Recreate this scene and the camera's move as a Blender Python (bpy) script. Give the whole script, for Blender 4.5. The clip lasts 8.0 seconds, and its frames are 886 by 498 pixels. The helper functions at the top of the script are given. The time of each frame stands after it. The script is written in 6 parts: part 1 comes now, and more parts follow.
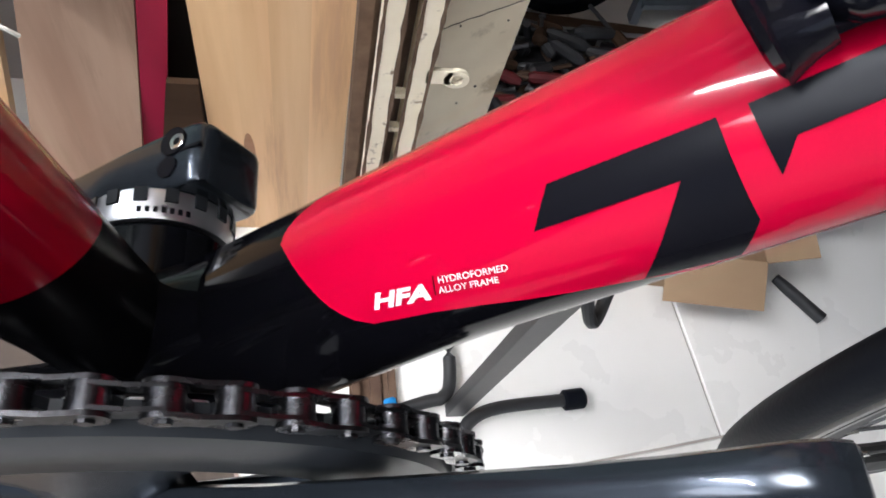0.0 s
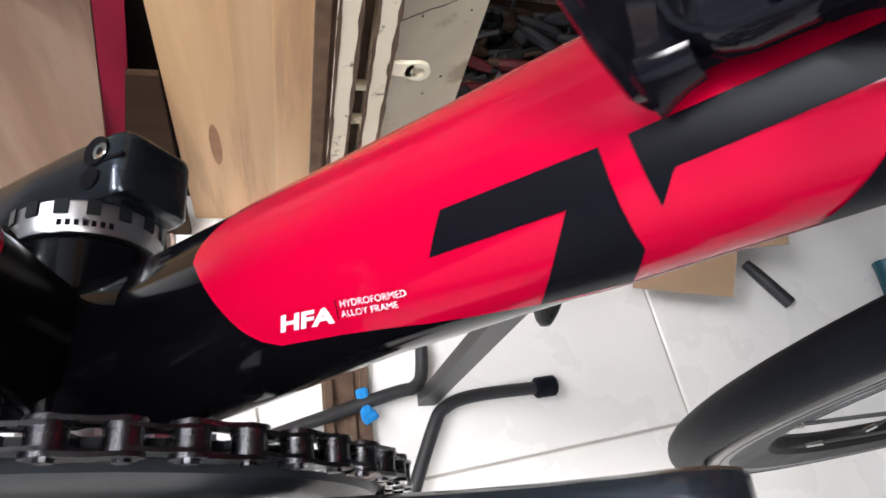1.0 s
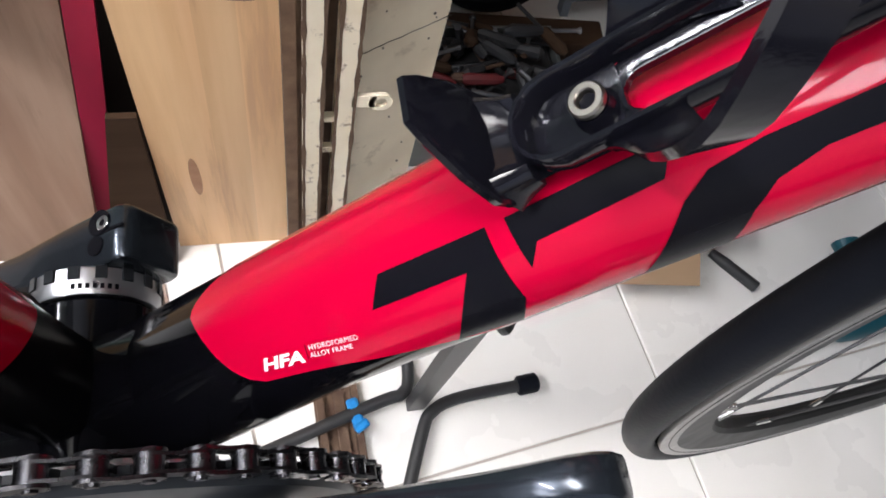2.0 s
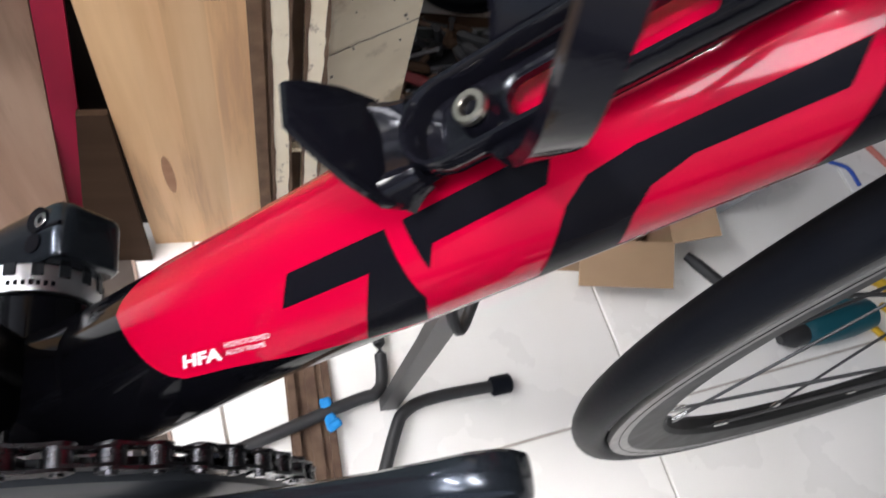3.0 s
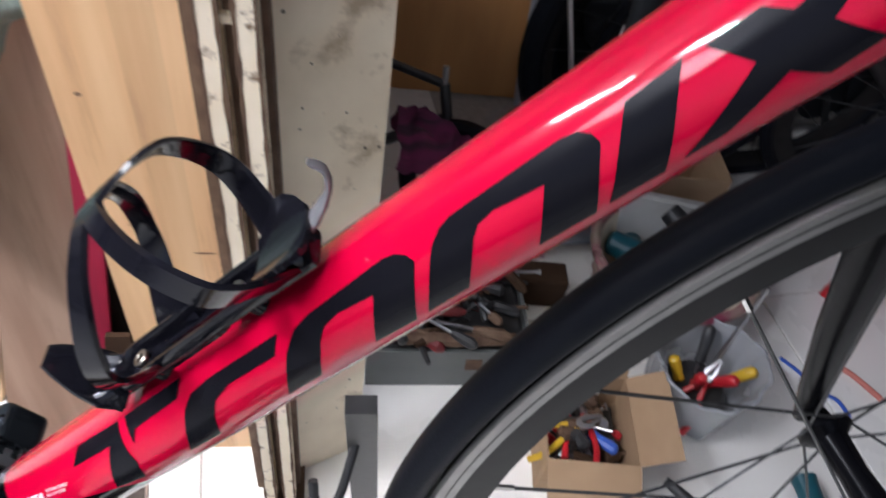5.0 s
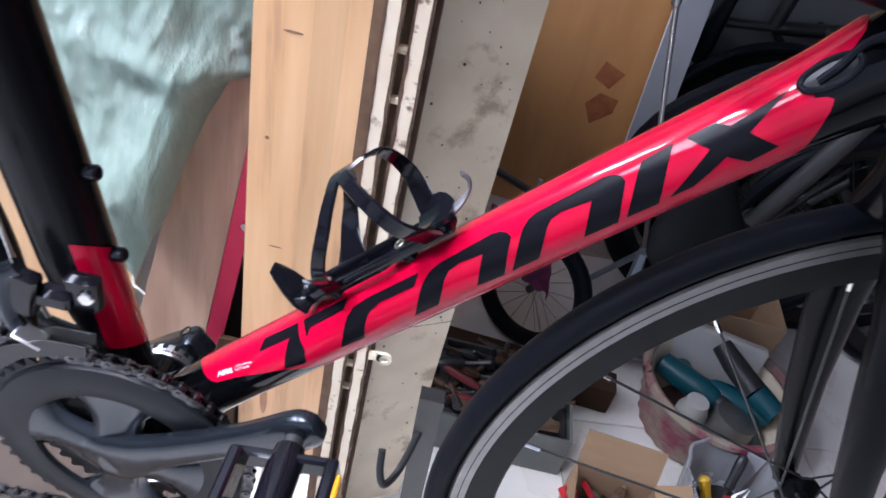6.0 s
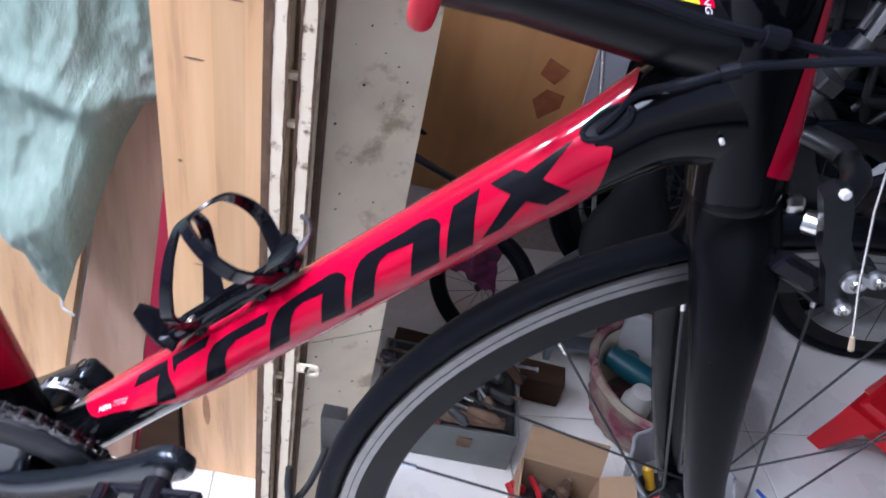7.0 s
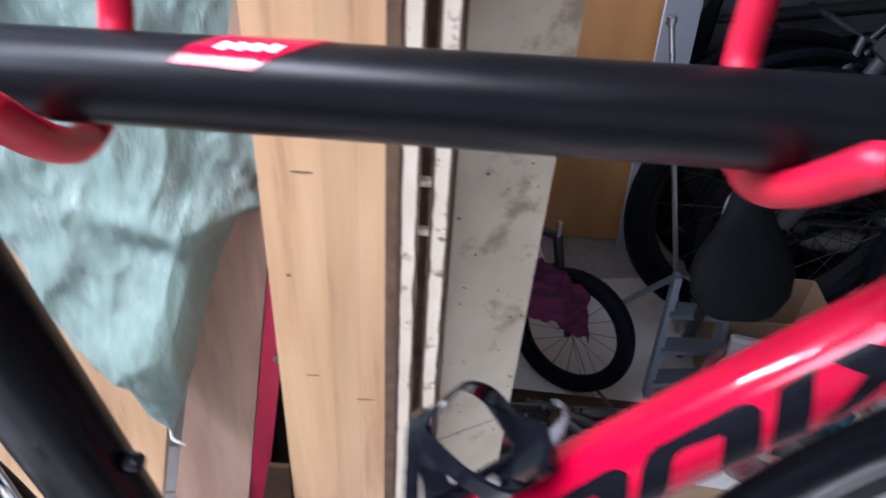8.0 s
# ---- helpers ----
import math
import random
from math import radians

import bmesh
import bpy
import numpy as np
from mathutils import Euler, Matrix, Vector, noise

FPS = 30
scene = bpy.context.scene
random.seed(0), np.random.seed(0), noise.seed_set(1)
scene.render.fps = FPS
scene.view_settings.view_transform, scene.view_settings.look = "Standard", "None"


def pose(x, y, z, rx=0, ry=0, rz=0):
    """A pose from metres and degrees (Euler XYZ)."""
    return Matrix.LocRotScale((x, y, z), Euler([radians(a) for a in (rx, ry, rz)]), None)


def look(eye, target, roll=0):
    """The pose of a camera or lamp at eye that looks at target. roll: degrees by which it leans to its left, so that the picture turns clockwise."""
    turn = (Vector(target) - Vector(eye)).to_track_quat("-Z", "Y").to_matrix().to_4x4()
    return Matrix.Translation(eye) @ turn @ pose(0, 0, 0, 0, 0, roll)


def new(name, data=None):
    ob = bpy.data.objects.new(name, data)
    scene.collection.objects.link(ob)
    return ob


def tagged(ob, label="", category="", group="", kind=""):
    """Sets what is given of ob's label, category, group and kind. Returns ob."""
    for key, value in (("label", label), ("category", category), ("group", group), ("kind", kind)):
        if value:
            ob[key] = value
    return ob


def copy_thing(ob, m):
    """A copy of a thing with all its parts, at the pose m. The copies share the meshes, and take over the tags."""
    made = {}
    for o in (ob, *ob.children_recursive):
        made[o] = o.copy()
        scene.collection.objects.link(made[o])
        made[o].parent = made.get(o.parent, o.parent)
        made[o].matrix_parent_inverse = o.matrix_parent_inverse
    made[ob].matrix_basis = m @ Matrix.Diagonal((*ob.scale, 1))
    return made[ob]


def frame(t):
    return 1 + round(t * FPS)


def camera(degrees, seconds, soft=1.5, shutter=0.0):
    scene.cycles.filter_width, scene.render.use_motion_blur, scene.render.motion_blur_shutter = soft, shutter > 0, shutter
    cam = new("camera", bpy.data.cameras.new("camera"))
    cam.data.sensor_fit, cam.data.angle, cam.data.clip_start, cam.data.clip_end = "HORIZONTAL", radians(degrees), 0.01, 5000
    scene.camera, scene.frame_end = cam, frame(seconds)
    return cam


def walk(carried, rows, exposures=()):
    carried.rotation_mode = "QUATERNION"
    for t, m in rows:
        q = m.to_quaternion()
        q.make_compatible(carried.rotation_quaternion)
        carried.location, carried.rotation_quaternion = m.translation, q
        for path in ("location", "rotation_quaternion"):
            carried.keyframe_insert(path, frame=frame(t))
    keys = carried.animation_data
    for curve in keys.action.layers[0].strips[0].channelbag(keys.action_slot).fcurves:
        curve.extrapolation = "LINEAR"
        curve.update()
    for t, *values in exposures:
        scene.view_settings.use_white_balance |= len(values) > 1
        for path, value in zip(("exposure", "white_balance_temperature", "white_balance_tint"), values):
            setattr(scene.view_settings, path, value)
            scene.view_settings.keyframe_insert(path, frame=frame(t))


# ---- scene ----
cam = camera(64.0, 8.0, soft=1.6, shutter=0.4)
PATH = [
    (0, (-0.04717, -0.08677, 0.94656), (0.3149, 0.7856, -0.8164), 21.01),
    (0.5, (-0.03641, -0.08525, 0.94173), (0.3341, 0.7527, -0.8361), 22.25),
    (1, (-0.02965, -0.07959, 0.95157), (0.3781, 0.7472, -0.8233), 23.74),
    (1.5, (-0.02687, -0.08469, 0.98301), (0.4069, 0.7929, -0.761), 22.14),
    (1.7, (-0.02805, -0.08762, 0.99372), (0.4101, 0.7737, -0.7573), 21.51),
    (2.8, (-0.01219, -0.08714, 1.00234), (0.455, 0.6691, -0.7892), 24.23),
    (3, (-0.00649, -0.09218, 1.00611), (0.4682, 0.7288, -0.7548), 23.75),
    (3.5, (0.04287, -0.09997, 1.05129), (0.5609, 0.7614, -0.6778), 19.90),
    (4, (0.07293, -0.11192, 1.08044), (0.6252, 0.8249, -0.598), 18.93),
    (4.5, (0.10077, -0.1378, 1.11279), (0.5513, 1.0092, -0.4625), 14.07),
    (5, (0.11717, -0.18074, 1.15065), (0.3865, 1.1667, -0.3025), 9.86),
    (5.2, (0.11378, -0.1934, 1.16492), (0.2925, 1.2156, -0.2432), 10.00),
    (6.3, (0.09355, -0.38716, 1.2359), (0.1177, 1.2049, 0.0256), 14.58),
    (6.5, (0.11046, -0.3893, 1.24761), (0.1393, 1.2111, 0.0484), 14.39),
    (7, (0.17517, -0.33908, 1.26878), (0.2586, 1.209, 0.0053), 13.18),
    (7.5, (0.15684, -0.29383, 1.27673), (0.1495, 1.2601, 0.0177), 7.36),
    (8, (0.03841, -0.23351, 1.27497), (0.0555, 1.3372, 0.037), 3.89),
]
walk(cam, [(t, look(eye, target, roll)) for t, eye, target, roll in PATH],
     [(0, 0.16, 6350, 12), (1.7, 0.08, 6550, 14), (3, 0.0, 6500, 14), (3.5, -0.16, 6450, 14), (4, -0.10, 6400, 14), (4.5, -0.04, 6350, 14), (5.2, 0.38, 6150, 17), (6.5, 0.56, 5700, 20), (8, 0.48, 5650, 19)])

# ---------------------------------------------------------------- light
world = bpy.data.worlds.new("world")
scene.world = world
world.use_nodes = True
wn = world.node_tree.nodes
sky = wn.new("ShaderNodeTexSky")
sky.sky_type, sky.sun_disc, sky.sun_elevation, sky.sun_rotation = "NISHITA", False, radians(50), radians(180)
wn["Background"].inputs[1].default_value = 0.05
world.node_tree.links.new(sky.outputs[0], wn["Background"].inputs[0])


def area_lamp(name, at, target, sx, sy, watts, colour, spread=180.0):
    data = bpy.data.lights.new(name, "AREA")
    data.shape, data.size, data.size_y, data.energy, data.color = "RECTANGLE", sx, sy, watts, colour
    data.spread = radians(spread)
    ob = new(name, data)
    ob.matrix_world = look(at, target)
    return ob


area_lamp("street_opening_light", (-0.6, -2.38, 1.40), (-0.6, 0.0, 1.2), 4.2, 2.2, 8, (0.78, 0.86, 1.0))
area_lamp("ceiling_tube_light", (-2.16, 0.59, 2.58), (-1.38, 1.21, 1.88), 2.8, 0.06, 152, (0.90, 0.94, 1.0))
area_lamp("second_ceiling_light", (-1.75, -1.05, 2.60), (-0.97, -0.43, 1.60), 1.4, 0.45, 32, (0.90, 0.94, 1.0))
# Added fill with a narrow beam, only to brighten the floor; no fixture known here.
area_lamp("floor_fill_light", (-0.45, -0.35, 2.68), (0.06, 0.06, 0.0), 1.2, 0.6, 6.0, (0.95, 0.95, 0.94), 40.0)


# ---------------------------------------------------------------- materials
def material(name, base, rough=0.5, metal=0.0, other=None, scale=20.0, detail=6.0, amount=0.5, bump=0.0, bump_scale=None,
             stretch=(1, 1, 1), rough_var=0.0, coat=0.0, random_tint=0.0, stains=None, stain_scale=3.0, stain_at=0.62, space="Object", spec=None):
    """A surface with a mottled base colour at one scale, larger stains at another, and fine relief."""
    m = bpy.data.materials.new(name)
    m.use_nodes = True
    nt = m.node_tree
    n, l = nt.nodes, nt.links
    b = n["Principled BSDF"]
    b.inputs["Roughness"].default_value, b.inputs["Metallic"].default_value = rough, metal
    b.inputs["Coat Weight"].default_value = coat
    b.inputs["Coat Roughness"].default_value = 0.06
    if spec is not None:
        b.inputs["Specular IOR Level"].default_value = spec
    co = n.new("ShaderNodeTexCoord")
    mp = n.new("ShaderNodeMapping")
    mp.inputs["Scale"].default_value = stretch
    l.new(co.outputs[space], mp.inputs[0])
    nz = n.new("ShaderNodeTexNoise")
    nz.inputs["Scale"].default_value, nz.inputs["Detail"].default_value = scale, detail
    l.new(mp.outputs[0], nz.inputs["Vector"])
    mix = n.new("ShaderNodeMix")
    mix.data_type = "RGBA"
    mix.inputs["A"].default_value = (*base, 1)
    mix.inputs["B"].default_value = (*(other or [c * 0.8 for c in base]), 1)
    ramp = n.new("ShaderNodeMapRange")
    ramp.inputs["From Min"].default_value, ramp.inputs["From Max"].default_value = 0.35, 0.68
    ramp.inputs["To Max"].default_value = amount
    l.new(nz.outputs["Fac"], ramp.inputs["Value"])
    l.new(ramp.outputs[0], mix.inputs["Factor"])
    colour = mix.outputs["Result"]
    if stains:
        n2 = n.new("ShaderNodeTexNoise")
        n2.inputs["Scale"].default_value, n2.inputs["Detail"].default_value, n2.inputs["Roughness"].default_value = stain_scale, 8, 0.65
        l.new(mp.outputs[0], n2.inputs["Vector"])
        r2 = n.new("ShaderNodeMapRange")
        r2.inputs["From Min"].default_value, r2.inputs["From Max"].default_value = stain_at, stain_at + 0.1
        l.new(n2.outputs["Fac"], r2.inputs["Value"])
        m2 = n.new("ShaderNodeMix")
        m2.data_type = "RGBA"
        m2.inputs["B"].default_value = (*stains, 1)
        l.new(colour, m2.inputs["A"])
        l.new(r2.outputs[0], m2.inputs["Factor"])
        colour = m2.outputs["Result"]
    if random_tint:
        info = n.new("ShaderNodeObjectInfo")
        hsv = n.new("ShaderNodeHueSaturation")
        rr = n.new("ShaderNodeMapRange")
        rr.inputs["To Min"].default_value, rr.inputs["To Max"].default_value = 1 - random_tint, 1 + random_tint
        l.new(info.outputs["Random"], rr.inputs["Value"])
        l.new(rr.outputs[0], hsv.inputs["Value"])
        l.new(colour, hsv.inputs["Color"])
        colour = hsv.outputs["Color"]
    l.new(colour, b.inputs["Base Color"])
    if rough_var:
        rv = n.new("ShaderNodeMapRange")
        rv.inputs["To Min"].default_value, rv.inputs["To Max"].default_value = max(rough - rough_var, 0.02), rough + rough_var
        l.new(nz.outputs["Fac"], rv.inputs["Value"])
        l.new(rv.outputs[0], b.inputs["Roughness"])
    if bump:
        n3 = n.new("ShaderNodeTexNoise")
        n3.inputs["Scale"].default_value, n3.inputs["Detail"].default_value = bump_scale or scale * 3, 5
        l.new(mp.outputs[0], n3.inputs["Vector"])
        bp = n.new("ShaderNodeBump")
        bp.inputs["Strength"].default_value, bp.inputs["Distance"].default_value = bump, 0.002
        l.new(n3.outputs["Fac"], bp.inputs["Height"])
        l.new(bp.outputs[0], b.inputs["Normal"])
    return m


RED = material("red_gloss_paint", (0.445, 0.0008, 0.026), 0.23, other=(0.40, 0.0008, 0.023), scale=8, coat=0.5, rough_var=0.03, spec=0.06)
BLACKPAINT = material("black_satin_paint", (0.003, 0.003, 0.004), 0.26, other=(0.005, 0.005, 0.006), scale=30, rough_var=0.03, spec=0.09)
SATINBLACK = material("black_satin_top_tube", (0.003, 0.003, 0.004), 0.34, other=(0.005, 0.005, 0.006), scale=30, rough_var=0.03, spec=0.2)
GLOSSBLACK = material("black_gloss_paint", (0.002, 0.002, 0.003), 0.10, other=(0.003, 0.003, 0.004), scale=30, rough_var=0.02, spec=0.2)
DECAL = material("matt_black_decal", (0.004, 0.004, 0.006), 0.27, other=(0.006, 0.006, 0.008), scale=40, spec=0.11)
WHITEINK = material("white_print", (0.8, 0.78, 0.76), 0.4, scale=200, amount=0.3)
PLASTIC = material("black_moulded_plastic", (0.005, 0.005, 0.008), 0.12, other=(0.007, 0.007, 0.009), scale=60, bump=0.05, bump_scale=300, rough_var=0.03, spec=0.34)
RUBBER = material("tyre_rubber", (0.005, 0.006, 0.009), 0.46, other=(0.009, 0.010, 0.013), scale=35, bump=0.1, bump_scale=400, rough_var=0.06, spec=0.07)
ALLOY = material("brushed_alloy", (0.62, 0.62, 0.63), 0.32, 1.0, scale=120, rough_var=0.12, bump=0.05)
STEEL = material("bright_steel", (0.72, 0.71, 0.68), 0.2, 1.0, scale=90, rough_var=0.08)
CHAINSTEEL = material("oily_chain_steel", (0.125, 0.125, 0.135), 0.28, 1.0, other=(0.018, 0.017, 0.018), scale=160, amount=0.9, rough_var=0.12)
TOOLSTEEL = material("tool_steel", (0.4, 0.4, 0.41), 0.35, 1.0, scale=60, rough_var=0.1)
RINGMETAL = material("anodised_grey_ring", (0.012, 0.0135, 0.016), 0.36, 0.1, other=(0.016, 0.018, 0.020), scale=90, rough_var=0.08, spec=0.18)
CRANKMETAL = material("grey_metallic_crank", (0.026, 0.032, 0.041), 0.25, 0.7, other=(0.023, 0.029, 0.037), scale=60, rough_var=0.02, coat=0.3)
RIMBLACK = material("black_rim", (0.014, 0.014, 0.014), 0.42, other=(0.022, 0.021, 0.020), scale=50, rough_var=0.1, spec=0.09)
RIMWEAR = material("machined_brake_track", (0.29, 0.285, 0.275), 0.40, 0.85, other=(0.22, 0.215, 0.21), scale=80, rough_var=0.1)
HOOKRED = material("red_rubber_sleeve", (0.56, 0.004, 0.030), 0.42, other=(0.50, 0.004, 0.027), scale=60, bump=0.08)
TILE = material("white_floor_tile", (0.83, 0.81, 0.76), 0.28, other=(0.77, 0.75, 0.69), scale=6, stains=(0.68, 0.66, 0.61), stain_scale=9, stain_at=0.72, rough_var=0.1, random_tint=0.02)
GROUT = material("dirty_grout", (0.45, 0.41, 0.36), 0.9, other=(0.3, 0.27, 0.23), scale=60)
PINE = material("laminated_pine_board", (0.76, 0.49, 0.26), 0.5, other=(0.60, 0.335, 0.155), scale=9, stretch=(3.6, 3.6, 0.20), detail=10, amount=0.85, stains=(0.54, 0.315, 0.165), stain_scale=9, stain_at=0.55, bump=0.12, bump_scale=40, random_tint=0.10)
CREAM = material("dirty_cream_board", (0.84, 0.73, 0.55), 0.6, other=(0.68, 0.57, 0.41), scale=10, amount=0.9, stains=(0.44, 0.34, 0.22), stain_scale=13, stain_at=0.565, bump=0.15, bump_scale=60)
RAILPAINT = material("chipped_cream_paint", (0.84, 0.75, 0.58), 0.5, other=(0.68, 0.56, 0.38), scale=20, stains=(0.20, 0.125, 0.07), stain_scale=55, stain_at=0.58, bump=0.2, bump_scale=90)
RUST = material("rusty_brown_steel", (0.085, 0.045, 0.027), 0.75, 0.2, other=(0.16, 0.10, 0.06), scale=45, amount=0.8, stains=(0.4, 0.33, 0.24), stain_scale=30, stain_at=0.7, bump=0.3)
SACKCLOTH = material("woven_green_sack", (0.180, 0.250, 0.210), 0.48, other=(0.27, 0.345, 0.302), scale=40, amount=0.55, bump=0.8, bump_scale=130, stretch=(1.6, 1, 0.5), stains=(0.34, 0.41, 0.365), stain_scale=16, stain_at=0.60, rough_var=0.08)
PLY = material("pinkish_plywood", (0.47, 0.31, 0.215), 0.6, other=(0.35, 0.205, 0.135), scale=8, stretch=(4, 4, 0.25), detail=9, amount=0.85, bump=0.1, stains=(0.34, 0.21, 0.14), stain_scale=5, stain_at=0.53)
ORANGEWOOD = material("orange_varnished_board", (0.70, 0.345, 0.12), 0.4, other=(0.57, 0.26, 0.085), scale=5, stretch=(3, 3, 0.5), amount=0.8, stains=(0.22, 0.09, 0.04), stain_scale=4, stain_at=0.66)
PINKBAR = material("red_painted_bar", (0.40, 0.008, 0.05), 0.45, other=(0.33, 0.006, 0.04), scale=15)
WALLPAINT = material("grey_white_wall_paint", (0.46, 0.47, 0.50), 0.8, other=(0.38, 0.39, 0.42), scale=3, stains=(0.42, 0.41, 0.4), stain_scale=2.5, stain_at=0.62, bump=0.08, bump_scale=80)
CARD = material("brown_cardboard", (0.36, 0.235, 0.135), 0.8, other=(0.29, 0.18, 0.10), scale=12, stretch=(1, 1, 4), bump=0.06)
TEAL = material("teal_tool_plastic", (0.004, 0.070, 0.092), 0.4, other=(0.003, 0.055, 0.072), scale=40, bump=0.08)
DARKSTEEL = material("black_powder_coat", (0.02, 0.02, 0.021), 0.45, other=(0.03, 0.03, 0.03), scale=60, bump=0.08)
GREYALU = material("grey_aluminium_ladder", (0.26, 0.30, 0.34), 0.4, 0.5, scale=40, rough_var=0.1)
MAGENTA = material("magenta_striped_cloth", (0.15, 0.012, 0.065), 0.8, other=(0.03, 0.008, 0.02), scale=22, stretch=(0.3, 0.3, 3), amount=0.95, bump=0.2)
REDPLASTIC = material("red_stool_plastic", (0.50, 0.006, 0.012), 0.4, scale=20)


BACKPAINT = material("scuffed_grey_back_wall", (0.20, 0.20, 0.21), 0.8, other=(0.14, 0.14, 0.15), scale=4, stains=(0.09, 0.085, 0.08), stain_scale=2.5, stain_at=0.55, bump=0.08, bump_scale=80)
GREYCEIL = material("grey_ceiling_paint", (0.20, 0.20, 0.21), 0.85, other=(0.16, 0.16, 0.17), scale=3)
# For walls out of view: darkened to keep pale reflections off the bicycle.
DULLWALL = material("dark_unseen_wall", (0.09, 0.087, 0.085), 0.85, other=(0.07, 0.067, 0.064), scale=3, stains=(0.045, 0.042, 0.04), stain_scale=2.0, stain_at=0.55)


# ---------------------------------------------------------------- building helpers
ORIGIN = {}
YC = -0.008  # the bicycle's middle plane


def thing(name, at, label, category, group="", kind=""):
    ob = new(name)
    ob.empty_display_size = 0.05
    ob.location = at
    ORIGIN[ob.name] = Vector(at)
    return tagged(ob, label, category, group, kind)


class Shape:
    """Points and faces of one part, in world metres."""

    def __init__(self):
        self.v, self.f = [], []

    def add(self, verts, faces):
        k = len(self.v)
        self.v += [tuple(p) for p in verts]
        self.f += [tuple(i + k for i in f) for f in faces]
        return self

    def loops(self, rings, closed=False, caps=True):
        """Skin over rings of equally many points."""
        n, k = len(rings[0]), len(rings)
        faces = []
        for a in range(k if closed else k - 1):
            b = (a + 1) % k
            for i in range(n):
                j = (i + 1) % n
                faces.append((a * n + i, a * n + j, b * n + j, b * n + i))
        if caps and not closed:
            faces.append(tuple(range(n))[::-1])
            faces.append(tuple((k - 1) * n + i for i in range(n)))
        return self.add([p for r in rings for p in r], faces)

    def tube(self, path, radius, n=12, closed=False, flat=1.0, up=(0, 1, 0), caps=True):
        """A round bar along a path; radius may be a list. flat: the height over the width; up: the way of the width."""
        pts = [Vector(p) for p in path]
        k = len(pts)
        rad = radius if isinstance(radius, (list, tuple)) else [radius] * k
        rings = []
        for i, p in enumerate(pts):
            if closed:
                d = pts[(i + 1) % k] - pts[i - 1]
            else:
                d = pts[min(i + 1, k - 1)] - pts[max(i - 1, 0)]
            d.normalize()
            w = Vector(up)
            w = w - d * w.dot(d)
            if w.length < 1e-3:
                w = d.orthogonal()
            w.normalize()
            h = d.cross(w)
            rings.append([p + w * rad[i] * math.cos(a) + h * rad[i] * flat * math.sin(a) for a in (2 * math.pi * q / n for q in range(n))])
        return self.loops(rings, closed, caps)

    def ring(self, centre, axis, profile, n=48, start=0.0, sweep=360.0):
        """A profile of (radius, along-axis) points turned about an axis."""
        c, ax = Vector(centre), Vector(axis).normalized()
        u = ax.orthogonal().normalized()
        if abs(ax.y) > 0.6:
            u = (Vector((1, 0, 0)) - ax * ax.x).normalized()
        w = ax.cross(u)
        whole = sweep >= 359.9
        m = n if whole else n + 1
        rings = []
        for q in range(m):
            a = radians(start + sweep * q / n)
            e = u * math.cos(a) + w * math.sin(a)
            rings.append([c + e * r + ax * h for r, h in profile])
        return self.loops(rings, whole, not whole)

    def disc(self, centre, axis, r, depth, n=20, chamfer=0.0):
        c, ax = Vector(centre), Vector(axis).normalized()
        u = ax.orthogonal().normalized()
        w = ax.cross(u)
        prof = [(r - chamfer, -depth / 2), (r, -depth / 2 + chamfer), (r, depth / 2 - chamfer), (r - chamfer, depth / 2)] if chamfer else [(r, -depth / 2), (r, depth / 2)]
        return self.loops([[c + ax * h + (u * math.cos(a) + w * math.sin(a)) * q for a in (2 * math.pi * i / n for i in range(n))] for q, h in prof])

    def box(self, centre, size, turn=None, bevel=0.0):
        sx, sy, sz = (s / 2 for s in size)
        m = turn or Matrix.Identity(3)
        c = Vector(centre)
        if not bevel:
            vs = [Vector((x, y, z)) for x in (-sx, sx) for y in (-sy, sy) for z in (-sz, sz)]
            fs = [(0, 1, 3, 2), (4, 6, 7, 5), (0, 4, 5, 1), (2, 3, 7, 6), (0, 2, 6, 4), (1, 5, 7, 3)]
            return self.add([c + m @ v for v in vs], fs)
        b = min(bevel, sx * 0.9, sy * 0.9, sz * 0.9)
        rings = []
        for z, q in ((-sz, b), (-sz + b, 0), (sz - b, 0), (sz, b)):
            x, y = sx - q, sy - q
            k = b * 0.6
            rings.append([c + m @ Vector(p) for p in ((-x + k, -y, z), (x - k, -y, z), (x, -y + k, z), (x, y - k, z), (x - k, y, z), (-x + k, y, z), (-x, y - k, z), (-x, -y + k, z))])
        return self.loops(rings)

    def prism(self, outline, along):
        """A flat outline of points pushed along a way."""
        a = Vector(along)
        base = [Vector(p) for p in outline]
        return self.loops([base, [p + a for p in base]])

    def patch(self, grid):
        """A sheet from rows of points."""
        n, k = len(grid[0]), len(grid)
        return self.add([p for r in grid for p in r], [(a * n + i, a * n + i + 1, (a + 1) * n + i + 1, (a + 1) * n + i) for a in range(k - 1) for i in range(n - 1)])


